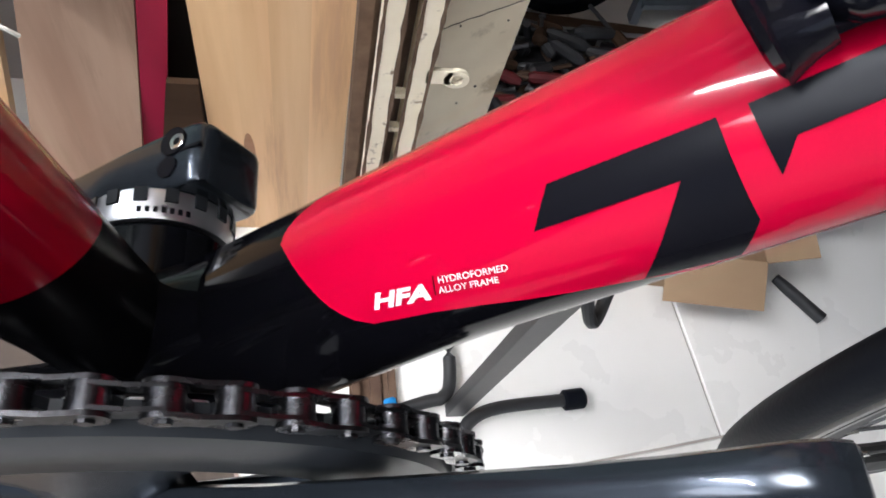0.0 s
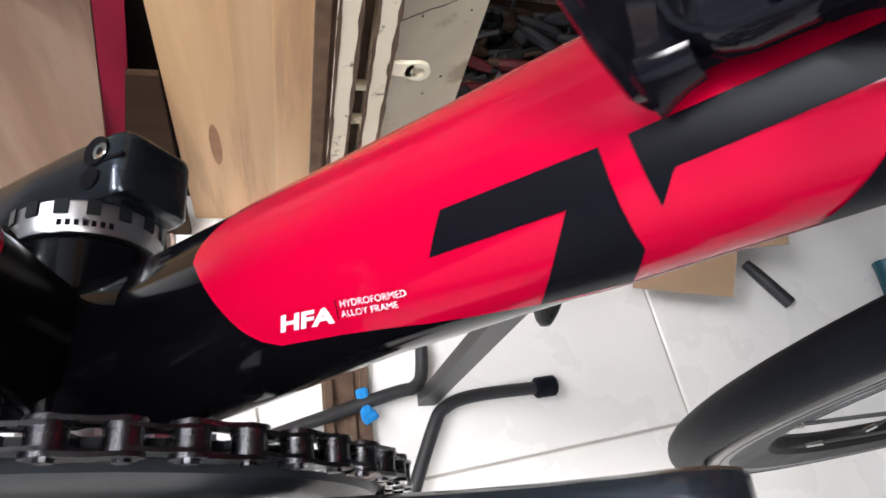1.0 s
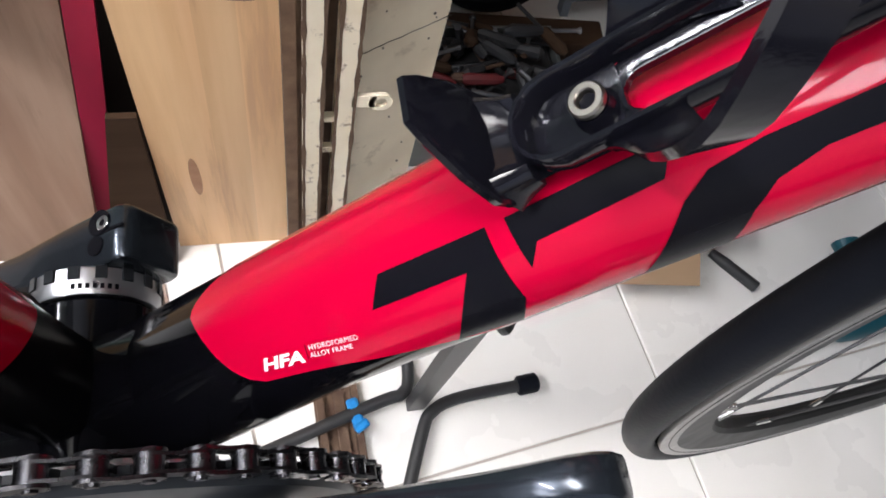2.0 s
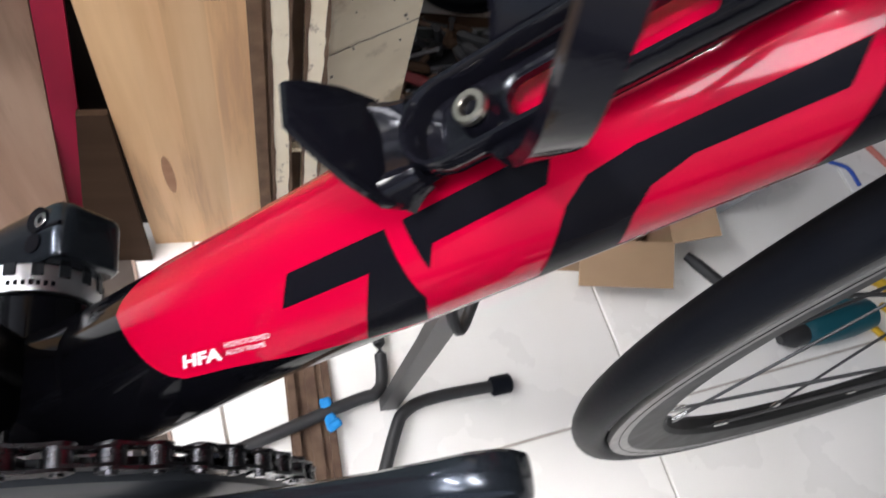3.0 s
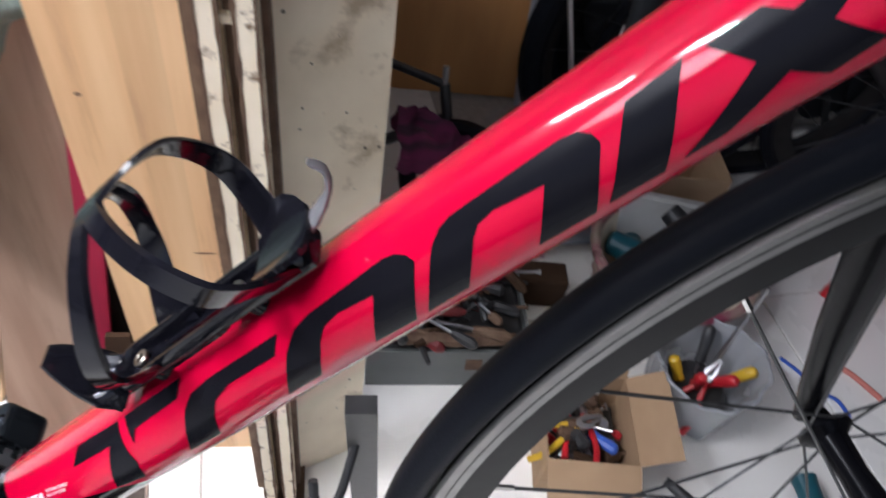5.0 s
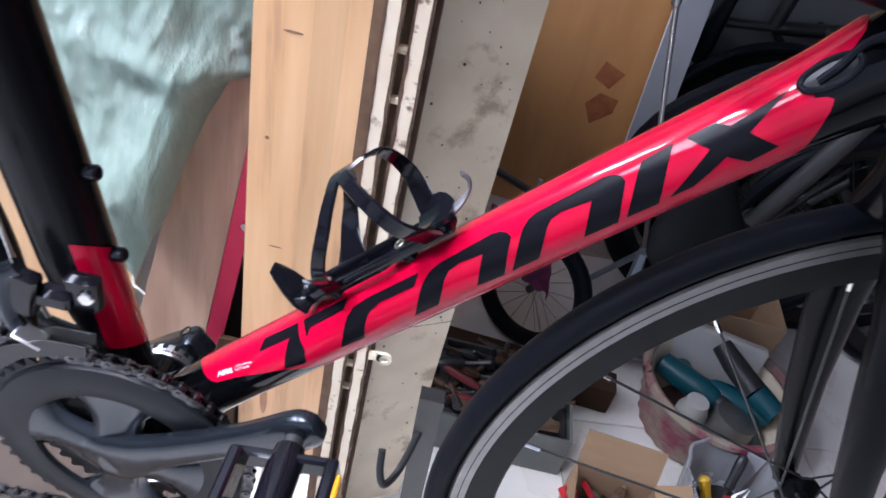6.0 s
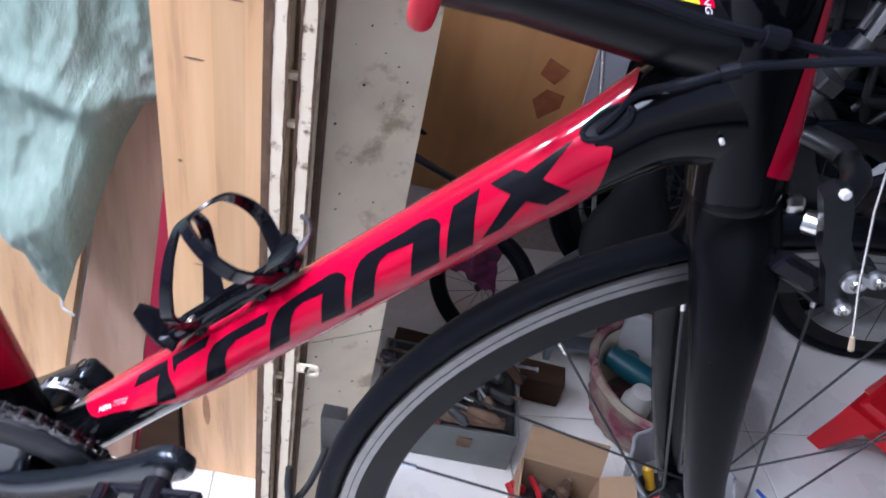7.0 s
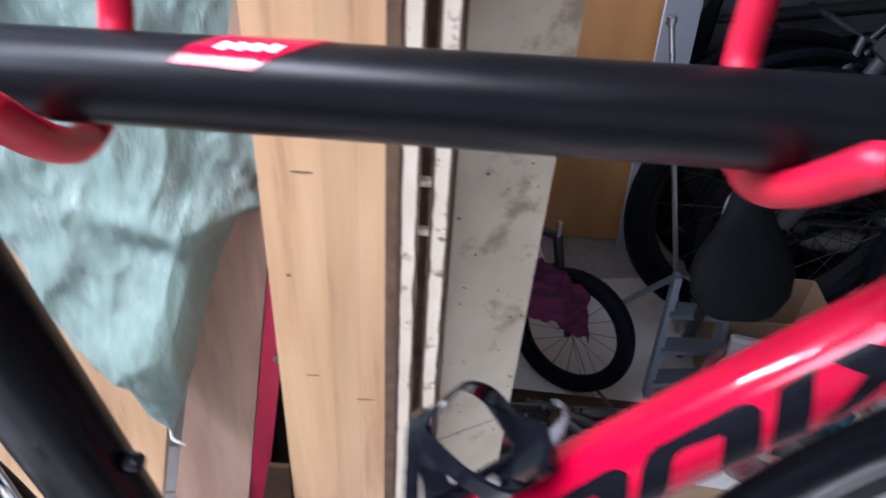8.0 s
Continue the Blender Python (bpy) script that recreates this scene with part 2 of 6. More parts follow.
def part(name, shape, mat, parent=None, label="", smooth=35.0, data=None):
    """Links a shape as one mesh, under its thing or part."""
    org = Vector((0, 0, 0))
    if parent is not None:
        org = ORIGIN[parent.name]
    if data is None:
        data = bpy.data.meshes.new(name)
        if isinstance(shape, bmesh.types.BMesh):
            bmesh.ops.translate(shape, vec=-org, verts=shape.verts[:])
            shape.to_mesh(data)
            shape.free()
        else:
            data.from_pydata([Vector(p) - org for p in shape.v], [], shape.f)
            bm = bmesh.new()
            bm.from_mesh(data)
            bmesh.ops.recalc_face_normals(bm, faces=bm.faces[:])
            bm.to_mesh(data)
            bm.free()
        data.materials.append(mat)
        if smooth:
            data.shade_smooth()
            data.set_sharp_from_angle(angle=radians(smooth))
    ob = new(name, data)
    ORIGIN[ob.name] = org
    if parent is not None:
        ob.parent = parent
    if label:
        ob["label"] = label
    return ob


def solid(name, shape, mat, label, category, kind="", group="", smooth=35.0):
    """A thing that is one mesh."""
    return tagged(part(name, shape, mat, None, "", smooth), label, category, group, kind)


def smooth_path(points, n=8):
    """A rounded line through points."""
    P = [Vector(p) for p in points]
    P = [P[0] * 2 - P[1]] + P + [P[-1] * 2 - P[-2]]
    out = []
    for i in range(1, len(P) - 2):
        for k in range(n):
            t = k / n
            a, b, c, d = P[i - 1], P[i], P[i + 1], P[i + 2]
            out.append(0.5 * ((2 * b) + (c - a) * t + (2 * a - 5 * b + 4 * c - d) * t * t + (3 * b - a - 3 * c + d) * t ** 3))
    out.append(P[-2])
    return out


# ---------------------------------------------------------------- the room
floor = solid("floor", Shape().box((-0.4, 0.4, -0.03), (7.4, 6.0, 0.05)), GROUT, "dirty beige grout bed under white floor tiles", "floor", "structure")
solid("wall_north", Shape().box((-0.4, 1.75, 1.35), (7.4, 0.12, 2.8)), BACKPAINT, "scuffed grey painted back wall of the workshop", "wall", "structure")
solid("wall_west", Shape().box((-3.9, 0.4, 1.35), (0.12, 6.0, 2.8)), DULLWALL, "plain unseen side wall, kept dark so that it reflects little", "wall", "structure")
solid("wall_east", Shape().box((2.6, 0.4, 1.35), (0.12, 6.0, 2.8)), DULLWALL, "plain unseen side wall, kept dark so that it reflects little", "wall", "structure")
ceiling = solid("ceiling", Shape().box((-0.4, 0.4, 2.78), (7.4, 6.0, 0.1)), GREYCEIL, "plain grey painted ceiling", "ceiling", "structure")
# Invented wall and low partition: they keep the tube light off the back floor.
solid("light_block_wall", Shape().box((-0.42, 0.72, 1.35), (0.80, 0.12, 2.8)).box((-0.76, 1.234, 0.66), (0.12, 0.908, 1.42)), WALLPAINT, "added grey-white wall and low partition that block lamp light from the back", "wall", "structure")
wf = Shape()
wf.box((-3.35, -2.5, 1.35), (1.0, 0.15, 2.8)).box((2.2, -2.5, 1.35), (0.8, 0.15, 2.8)).box((-0.5, -2.5, 2.68), (4.7, 0.15, 0.20))
solid("wall_south", wf, DULLWALL, "unseen front wall with a wide open shopfront, kept dark so that it reflects little", "wall", "structure")

# ---------------------------------------------------------------- the bicycle
bike = thing("bicycle", (0.1, YC, 0.399), "black and red alloy road bicycle hanging from two red hooks", "bicycle")
BB = Vector((-0.099, YC, 0.714))
FRONT = Vector((0.467, YC + 0.024, 0.729))
REAR = Vector((-0.510, YC, 0.812))
DT0 = Vector((-0.046, YC, 0.755))
DTA = Vector((1, 0, 1.085)).normalized()
DTN = Vector((-DTA.z, 0, DTA.x))


def dt(s, phi, off=0.0):
    """A place on the down tube: metres along it, degrees round it from the chain side (90 on top)."""
    q = radians(phi)
    h, w = 0.0208 + 0.0012 * s, 0.0260 - 0.0072 * s
    flare = min(max((0.05 - s) / 0.1, 0.0), 1.0) * min(max((0.5 - math.sin(q)) / 0.5, 0.0), 1.0)
    w += 0.006 * flare if math.cos(q) > 0 else 0.0
    if s > 0.40 and math.sin(q) < 0:
        h += (s - 0.40) * 0.06
    if s > 0.46:
        h += (s - 0.46) * 0.12
    return DT0 + DTA * s + DTN * ((h + off) * math.sin(q) + 0.0008) + Vector((0, -1, 0)) * ((w + off) * math.cos(q) - 0.0004)


down_tube = part("down_tube", Shape().loops([[dt(s, p) for p in range(0, 360, 8)] for s in np.linspace(-0.082, 0.479, 34)]), GLOSSBLACK, bike, "gloss black alloy tube with a red panel")


def lerp_table(table, x):
    return float(np.interp(x, [a for a, _ in table], [b for _, b in table]))


RED_START = [(-90.0, 0.125), (-30.0, 0.118), (2.7, 0.0961), (16.4, 0.0742), (25.2, 0.0612), (30.9, 0.0493), (34.6, 0.0358), (38.6, 0.031), (50.6, 0.0253), (62.6, 0.0214), (86.6, 0.0142), (103.5, 0.0091), (115.5, 0.011), (129.5, 0.0162), (145.0, 0.0225), (165.0, 0.05), (200.0, 0.118), (270.0, 0.125)]
RED_END = [(-90.0, 0.405), (-50.0, 0.426), (-30.0, 0.443), (6.7, 0.4594), (20.7, 0.4635), (30.7, 0.455), (45.8, 0.4585), (59.8, 0.4785), (70.8, 0.4861), (93.5, 0.4908), (115.0, 0.488), (150.0, 0.455), (200.0, 0.43), (270.0, 0.405)]
rows = []
for p in range(-90, 271, 6):
    a, b = lerp_table(RED_START, p), lerp_table(RED_END, p)
    rows.append([dt(a + (b - a) * k / 40, p, 0.0004) for k in range(41)])
part("red_panel", Shape().patch(rows), RED, down_tube, "glossy red painted panel", smooth=60)


def decal(name, outline, mat, place, parent, off=0.0008, step_s=0.012, step_p=6.0):
    """A flat outline in (along, round) laid on a curved surface."""
    bm = bmesh.new()
    bm.faces.new([bm.verts.new((s * 100, p / 10, 0)) for s, p in outline])
    for axis, step in ((0, step_s * 100), (1, step_p / 10)):
        lo = min(v.co[axis] for v in bm.verts)
        hi = max(v.co[axis] for v in bm.verts)
        c = math.floor(lo / step) * step + step
        while c < hi:
            co, no = [0, 0, 0], [0, 0, 0]
            co[axis], no[axis] = c, 1
            bmesh.ops.bisect_plane(bm, geom=bm.verts[:] + bm.edges[:] + bm.faces[:], plane_co=co, plane_no=no)
            c += step
    for v in bm.verts:
        v.co = place(v.co.x / 100, v.co.y * 10, off)
    bmesh.ops.recalc_face_normals(bm, faces=bm.faces[:])
    return part(name, bm, mat, parent, smooth=60)


def rounded(points, n=4):
    """Rounds the corners given as (x, y, r-share) triples."""
    out = []
    k = len(points)
    for i, p in enumerate(points):
        if len(p) < 3:
            out.append(p)
            continue
        a, b = Vector(points[i - 1][:2]), Vector(points[(i + 1) % k][:2])
        c = Vector(p[:2])
        u, w = c.lerp(a, p[2]), c.lerp(b, p[2])
        for j in range(n + 1):
            t = j / n
            out.append(tuple(u * (1 - t) ** 2 + c * (2 * t * (1 - t)) + w * t * t))
    return out


STRIPES = [
    [(0.0873, 70.5), (0.1204, 68.8), (0.1205, 20.2), (0.1141, -4.1), (0.0961, 4.2), (0.1113, 50.4), (0.0815, 52.5)],
    [(0.1258, 69.0), (0.1664, 70.3), (0.1618, 53.4), (0.131, 50.9), (0.1267, 37.7)],
    [(0.1462, -5.7), (0.163, 38.9), (0.1701, 49.4), (0.1816, 53.0), (0.2241, 52.6), (0.2181, 36.4), (0.1906, 37.4), (0.1805, 30.9), (0.1741, 17.7), (0.1658, -7.7)],
    [(0.2072, -9.8), (0.2237, 33.1), (0.2322, 47.1), (0.2404, 51.5), (0.2787, 56.5), (0.2841, 54.0), (0.2879, 48.0), (0.2895, 40.0), (0.2735, -11.8), (0.2547, -8.8), (0.2691, 35.0), (0.2525, 38.2), (0.2445, 34.7), (0.2395, 25.8), (0.2259, -9.8)],
    [(0.2792, -10.8), (0.2975, 42.0), (0.3029, 51.5), (0.3086, 55.5), (0.3512, 58.0), (0.3567, 55.0), (0.3599, 48.5), (0.3608, 39.5), (0.3468, -11.8), (0.3261, -9.8), (0.3404, 35.8), (0.3222, 40.5), (0.3156, 37.5), (0.3114, 29.4), (0.2973, -10.8)],
    [(0.3722, 54.2), (0.3905, 57.6), (0.3702, -11.4), (0.3519, -9.8)],
    [(0.3967, 56.1), (0.4125, 57.3), (0.4181, 44.3), (0.4477, 52.8), (0.4244, 26.0), (0.4333, -7.6), (0.4182, -10.6), (0.4103, 10.5), (0.3896, -9.6), (0.3763, -9.6), (0.405, 28.6)],
]
for st in STRIPES:
    decal("black_stripe", rounded(st), DECAL, dt, down_tube)


def writing(text, size, place, s0, p0, mat, parent, tilt=0.0, scale_p=1.0, shear=0.0, bold=0.0, stretch=1.0, fall=0.0):
    """Printed words laid on the down tube from (s0, p0), running along it."""
    cu = bpy.data.curves.new("writing", "FONT")
    cu.body, cu.size, cu.shear, cu.offset = text, 1.0, shear, bold
    cu.resolution_u = 3
    ob = bpy.data.objects.new("writing", cu)
    scene.collection.objects.link(ob)
    me = bpy.data.meshes.new_from_object(ob)
    bpy.data.objects.remove(ob)
    bm = bmesh.new()
    bm.from_mesh(me)
    bpy.data.meshes.remove(me)
    for v in bm.verts:
        x, y = v.co.x * size * stretch, v.co.y * size
        v.co = place(s0 + x + tilt * y, p0 + math.degrees(y * scale_p / 0.026) - fall * x, 0.0011)
    return part("printed_line", bm, mat, parent, smooth=0)


writing("HFA", 0.0052, dt, 0.0366, 44.6, WHITEINK, down_tube, tilt=0.38, shear=0.15, bold=0.04, stretch=1.60, fall=330)
writing("HYDROFORMED", 0.00228, dt, 0.0559, 45.6, WHITEINK, down_tube, tilt=0.3, fall=370)
writing("ALLOY FRAME", 0.00228, dt, 0.0550, 40.4, WHITEINK, down_tube, tilt=0.3, fall=370)
decal("printed_rule", [(0.0536, 40), (0.0539, 40), (0.0554, 50), (0.0551, 50)], DECAL, dt, down_tube)

# seat tube, head tube, top tube, stays
ST0, ST1 = Vector((-0.1003, YC, 0.712)), Vector((-0.1649, YC, 1.095))
STA = (ST1 - ST0).normalized()
STN = Vector((STA.z, 0, -STA.x))


def st(s, phi, off=0.0):
    """A place on the seat tube: metres up it, degrees round it (0 on the chain side, 90 at the front)."""
    q = radians(phi)
    deep = 0.0150 if math.sin(q) > 0 else float(np.interp(s, [0.05, 0.14], [0.0180, 0.0400]))
    return ST0 + STA * s + STN * ((deep + off) * math.sin(q)) + Vector((0, -1, 0)) * ((0.0198 + off) * math.cos(q))


seat_tube = part("seat_tube", Shape().loops([[st(s, p) for p in range(0, 360, 10)] for s in np.linspace(-0.01, 0.46, 24)]), BLACKPAINT, bike, "deep satin black tube with a red lower band")
rows = []
for p in range(4, 177, 4):
    low, high = 0.074 + 0.0125 * math.cos(radians(p)), 0.1655 + 0.016 * math.cos(radians(p))
    rows.append([st(low + (high - low) * k / 12, p, 0.0004) for k in range(13)])
part("red_band", Shape().patch(rows), RED, seat_tube, "red painted band round the front", smooth=60)
for s in (0.160, 0.225):
    bolt = Shape().disc(st(s, 90, 0.004), st(s, 90, 1) - st(s, 90), 0.0055, 0.010, 14, 0.0015)
    part("bottle_boss_plug", bolt, PLASTIC, seat_tube)

top_tube = part("top_tube", Shape().tube([(-0.165, YC, 1.1635), (0.0, YC, 1.1635), (0.2, YC, 1.1625), (0.3, YC, 1.157)], [0.0158, 0.0165, 0.0180, 0.022], 32), SATINBLACK, bike, "satin black round tube")


def tt(s, phi, off=0.0):
    q = radians(phi)
    r = float(np.interp(s, [-0.165, 0, 0.2, 0.3], [0.0158, 0.0165, 0.018, 0.022])) + off
    z = float(np.interp(s, [-0.165, 0, 0.2, 0.3], [1.1635, 1.1635, 1.1625, 1.157]))
    return Vector((s, YC - r * math.cos(q), z + r * math.sin(q)))


decal("red_flash", [(-0.052, 47), (-0.026, 43), (0.002, 108), (-0.030, 118), (-0.045, 75)], RED, tt, top_tube, 0.0005)
for k in range(4):
    a = -0.038 + k * 0.0055
    decal("printed_bar", [(a, 68), (a + 0.0026, 67), (a + 0.006, 80), (a + 0.0034, 81)], WHITEINK, tt, top_tube, 0.0009)
YELLOW = material("yellow_warning_film", (0.85, 0.72, 0.02), 0.45, scale=50)
decal("yellow_warning_label", [(0.250, 46), (0.277, 46), (0.2705, 100), (0.2445, 100)], YELLOW, tt, top_tube, 0.0006)
decal("red_label_end", [(0.277, 46), (0.284, 46), (0.2775, 100), (0.2705, 100)], RED, tt, top_tube, 0.0006)
writing("WARNING", 0.0046, lambda a, b, o: tt(0.2715 + 0.0055 * (a / 0.0205) / 0.94 + radians(b) * 0.026 + 0.000037 * (math.degrees(a / 0.0205)), 99 - math.degrees(a / 0.0205), o), 0, 0, WHITEINK, top_tube)
for k in range(6):
    for q in range(3):
        x = 0.2520 + k * 0.0038 - q * 0.0013
        decal("printed_bar", [(x, 52 + q * 13), (x + 0.0009, 52 + q * 13), (x + 0.0006, 61 + q * 13), (x - 0.0003, 61 + q * 13)], DECAL, tt, top_tube, 0.0009)

HT0, HT1 = Vector((0.3375, YC, 1.083)), Vector((0.3115, YC, 1.172))
HTA = (HT1 - HT0).normalized()
HTN = Vector((HTA.z, 0, -HTA.x))


def ht(s, phi, off=0.0):
    q = radians(phi)
    r = 0.0250 + off
    return HT0 + HTA * s + HTN * (r * 1.05 * math.sin(q)) + Vector((0, -1, 0)) * (r * math.cos(q))


head_tube = part("head_tube", Shape().loops([[ht(s, p) for p in range(0, 360, 10)] for s in np.linspace(0.0, 0.108, 12)]), GLOSSBLACK, bike, "gloss black tapered head tube")
decal("red_front_flash", [(0.020, 14), (0.011, 50), (0.015, 130), (0.108, 140), (0.108, 44)], RED, ht, head_tube, 0.0006)
rings = []
for k in range(11):
    t = k / 10
    e = t * t * (3 - 2 * t)
    ring = []
    for p in range(0, 360, 8):
        a, q = dt(0.478 + 0.030 * t, p, 0.0002), radians(p)
        b = HT0 + HTA * (0.046 + 0.044 * math.sin(q)) + Vector((0, -0.0248 * math.cos(q), 0))
        ring.append(a.lerp(b, e))
    rings.append(ring)
part("head_junction", Shape().loops(rings), GLOSSBLACK, head_tube, smooth=60)
part("white_mark", Shape().disc(Vector((0.309, -0.0345, 1.118)), Vector((0, 1, 0)), 0.0012, 0.004, 12, 0.0004), WHITEINK, head_tube)

# cable grommets with their cables on the down tube and top tube
part("cable_grommet", Shape().tube([dt(0.466 + 0.0135 * math.cos(a), 47 - 2.5 * math.cos(a) + 15 * math.sin(a), 0.001) for a in np.linspace(0, 2 * math.pi, 29)[:-1]], 0.0018, 8, closed=True), RUBBER, down_tube, "black rubber grommet")
part("grommet_plate", Shape().patch([[dt(0.466 + 0.0135 * r * math.cos(a), 47 - 2.5 * r * math.cos(a) + 15 * r * math.sin(a), 0.0014) for a in np.linspace(0, 2 * math.pi, 25)] for r in (0.02, 0.5, 1.0)]), DECAL, down_tube)
cable1 = smooth_path([dt(0.460, 45, 0.001), dt(0.470, 47, 0.0024), dt(0.486, 53, 0.0030), (0.279, YC - 0.036, 1.1465), (0.295, YC - 0.038, 1.157), (0.309, YC - 0.040, 1.164), (0.36, YC - 0.05, 1.182), (0.43, YC - 0.05, 1.20)], 6)
part("gear_cable", Shape().tube(cable1, 0.0022, 8), RUBBER, bike, "black gear cable housing")
part("cable_sleeve", Shape().tube([cable1[22], cable1[23], cable1[25]], 0.0040, 10), RUBBER, bike)
cable2 = smooth_path([(0.226, YC - 0.013, 1.170), (0.236, YC - 0.022, 1.1745), (0.249, YC - 0.033, 1.1765), (0.276, YC - 0.037, 1.1745), (0.305, YC - 0.038, 1.174), (0.338, YC - 0.038, 1.174), (0.45, YC - 0.045, 1.19)], 6)
part("brake_cable", Shape().tube(cable2, 0.0024, 8), RUBBER, bike, "black brake cable housing")
part("cable_port", Shape().disc(tt(0.229, 38, 0.0005), tt(0.229, 38, 1) - tt(0.229, 38), 0.0055, 0.003, 16, 0.001), PLASTIC, bike)
for k in range(7):
    q = cable2[9].lerp(cable2[15], k / 7)
    part("printed_bar", Shape().tube([q + Vector((0, -0.0016, 0.0012)), q + Vector((0.0018, -0.0016, 0.0012))], 0.0009, 6), WHITEINK, bike)
part("cable_clip", Shape().tube([cable2[23], cable2[24], cable2[25]], 0.0046, 10), RUBBER, bike)

# bottom bracket and cups
bbs = Shape().disc(BB, (0, 1, 0), 0.023, 0.068, 28, 0.002)
part("bottom_bracket_shell", bbs, GLOSSBLACK, bike, "gloss black bracket shell")
part("web", Shape().tube([BB + Vector((0.0, 0, 0.0)), dt(-0.03, 90, -0.02)], [0.0235, 0.0220], 20), GLOSSBLACK, bike)
cup = Shape().ring(BB + Vector((0, 0.034, 0)), (0, 1, 0), [(0.012, 0), (0.0235, 0), (0.0240, 0.001), (0.0240, 0.0105), (0.0228, 0.0115), (0.012, 0.0115)], 40)
part("bearing_cup", cup, ALLOY, bike, "bright alloy bearing cup with notches")
for k in range(16):
    a = 2 * math.pi * k / 16 + 0.1
    c = BB + Vector((0.0236 * math.cos(a), 0.0425, 0.0236 * math.sin(a)))
    part("cup_notch", Shape().box(c, (0.0042, 0.005, 0.0022), Matrix.Rotation(-a + math.pi / 2, 3, "Y")), RINGMETAL, bike)
for k in range(7):
    a = radians(60 + k * 6)
    c = BB + Vector((0.0241 * math.cos(a), 0.037, 0.0241 * math.sin(a)))
    part("printed_bar", Shape().box(c, (0.0014, 0.002, 0.0003), Matrix.Rotation(-a + math.pi / 2, 3, "Y")), DECAL, bike)

# cranks
ANG = radians(36.5)
CD = Vector((math.cos(ANG), 0, math.sin(ANG)))
CN = Vector((-math.sin(ANG), 0, math.cos(ANG)))


def crank_arm(side, way, table, square=False):
    """An arm as a bar with a rounded crown: (along, half height, thickness, off the middle plane) at each stop."""
    up = Vector((-way.z, 0, way.x))
    rings = []
    prof = [(-1, -0.5), (-0.93, -0.85), (-0.72, -1), (0.72, -1), (0.93, -0.85), (1, -0.5), (1, 0.2), (0.93, 0.55), (0.78, 0.84), (0.5, 1), (-0.5, 1), (-0.78, 0.84), (-0.93, 0.55), (-1, 0.2)]
    if square:
        prof = [(-1, -0.85), (-0.95, -0.96), (-0.86, -1), (0.86, -1), (0.95, -0.96), (1, -0.85), (1, 0.72), (0.96, 0.88), (0.88, 0.97), (0.78, 1), (-0.78, 1), (-0.88, 0.97), (-0.96, 0.88), (-1, 0.72)]
    for s, half, thick, y in table:
        c = Vector((BB.x, YC + side * y, BB.z)) + way * s
        rings.append([c + up * half * a + Vector((0, side * thick / 2 * b, 0)) for a, b in prof])
    return Shape().loops(rings)


NEAR_ARM = [(-0.030, 0.012, 0.006, 0.0475), (-0.022, 0.021, 0.010, 0.0490), (-0.008, 0.0255, 0.013, 0.0515), (0.010, 0.0235, 0.0145, 0.0535), (0.03, 0.0175, 0.014, 0.0555), (0.06, 0.0135, 0.0135, 0.0580), (0.10, 0.0122, 0.0135, 0.0608), (0.135, 0.0128, 0.0135, 0.0632), (0.155, 0.0148, 0.0135, 0.0643), (0.170, 0.0162, 0.0135, 0.0648), (0.179, 0.0155, 0.0135, 0.0648), (0.185, 0.0128, 0.0130, 0.0648), (0.1888, 0.0085, 0.012, 0.0648), (0.1898, 0.004, 0.010, 0.0648)]
FAR_ARM = [(-0.0315, 0.0095, 0.020, 0.0570), (-0.0305, 0.0128, 0.0228, 0.0572), (-0.0285, 0.0146, 0.024, 0.0575), (-0.025, 0.0152, 0.025, 0.0575), (-0.012, 0.0152, 0.025, 0.0575), (0.0, 0.0152, 0.0230, 0.0580), (0.015, 0.0150, 0.020, 0.0585), (0.03, 0.0142, 0.0165, 0.0595), (0.07, 0.0138, 0.0135, 0.062), (0.12, 0.0140, 0.013, 0.066), (0.165, 0.0150, 0.013, 0.070), (0.182, 0.0125, 0.0125, 0.071), (0.188, 0.006, 0.010, 0.071)]
crankset = part("crank_arm", crank_arm(-1, CD, NEAR_ARM), CRANKMETAL, bike, "grey metallic crank arm")
far_arm = part("far_crank_arm", crank_arm(1, -CD, FAR_ARM, True), CRANKMETAL, bike, "grey metallic crank arm with two clamp bolts")
for s, y, r in ((0.0165, 0.0538, 0.0040), (0.0180, 0.0635, 0.0054)):
    c = BB + Vector((0, y, 0)) + CN * 0.0152 + CD * s
    part("pinch_bolt_hole", Shape().disc(c, CN, r, 0.0014, 20), DECAL, far_arm)
    if y > 0.06:
        part("pinch_bolt", Shape().ring(c + CD * 0.0020 + Vector((0, -0.0008, 0)), CN, [(0.0013, 0.0004), (0.0015, 0.0008), (0.0028, 0.0009), (0.0032, 0.0006), (0.0032, -0.001)], 18), STEEL, far_arm)
part("clamp_slot", Shape().box(BB + Vector((0, 0.0590, 0)) + CN * 0.0148 + CD * 0.024, (0.012, 0.0012, 0.0014), Matrix.Rotation(-ANG, 3, "Y")), DECAL, far_arm)
RINGY = YC - 0.044


def toothed(radius, tip, inner, teeth, y, thick):
    """A flat toothed ring."""
    sh = Shape()
    n = teeth * 4
    lo, hi, ri = [], [], []
    for k in range(n):
        a = 2 * math.pi * k / n
        r = (radius, tip, tip, radius)[k % 4]
        lo.append((r, a))
        ri.append((inner, a))
    rings = []
    for prof, yy in ((ri, y - thick / 2), (lo, y - thick / 2), (lo, y + thick / 2), (ri, y + thick / 2)):
        rings.append([Vector((BB.x + r * math.cos(a), yy, BB.z + r * math.sin(a))) for r, a in prof])
    return sh.loops(rings, closed=True)


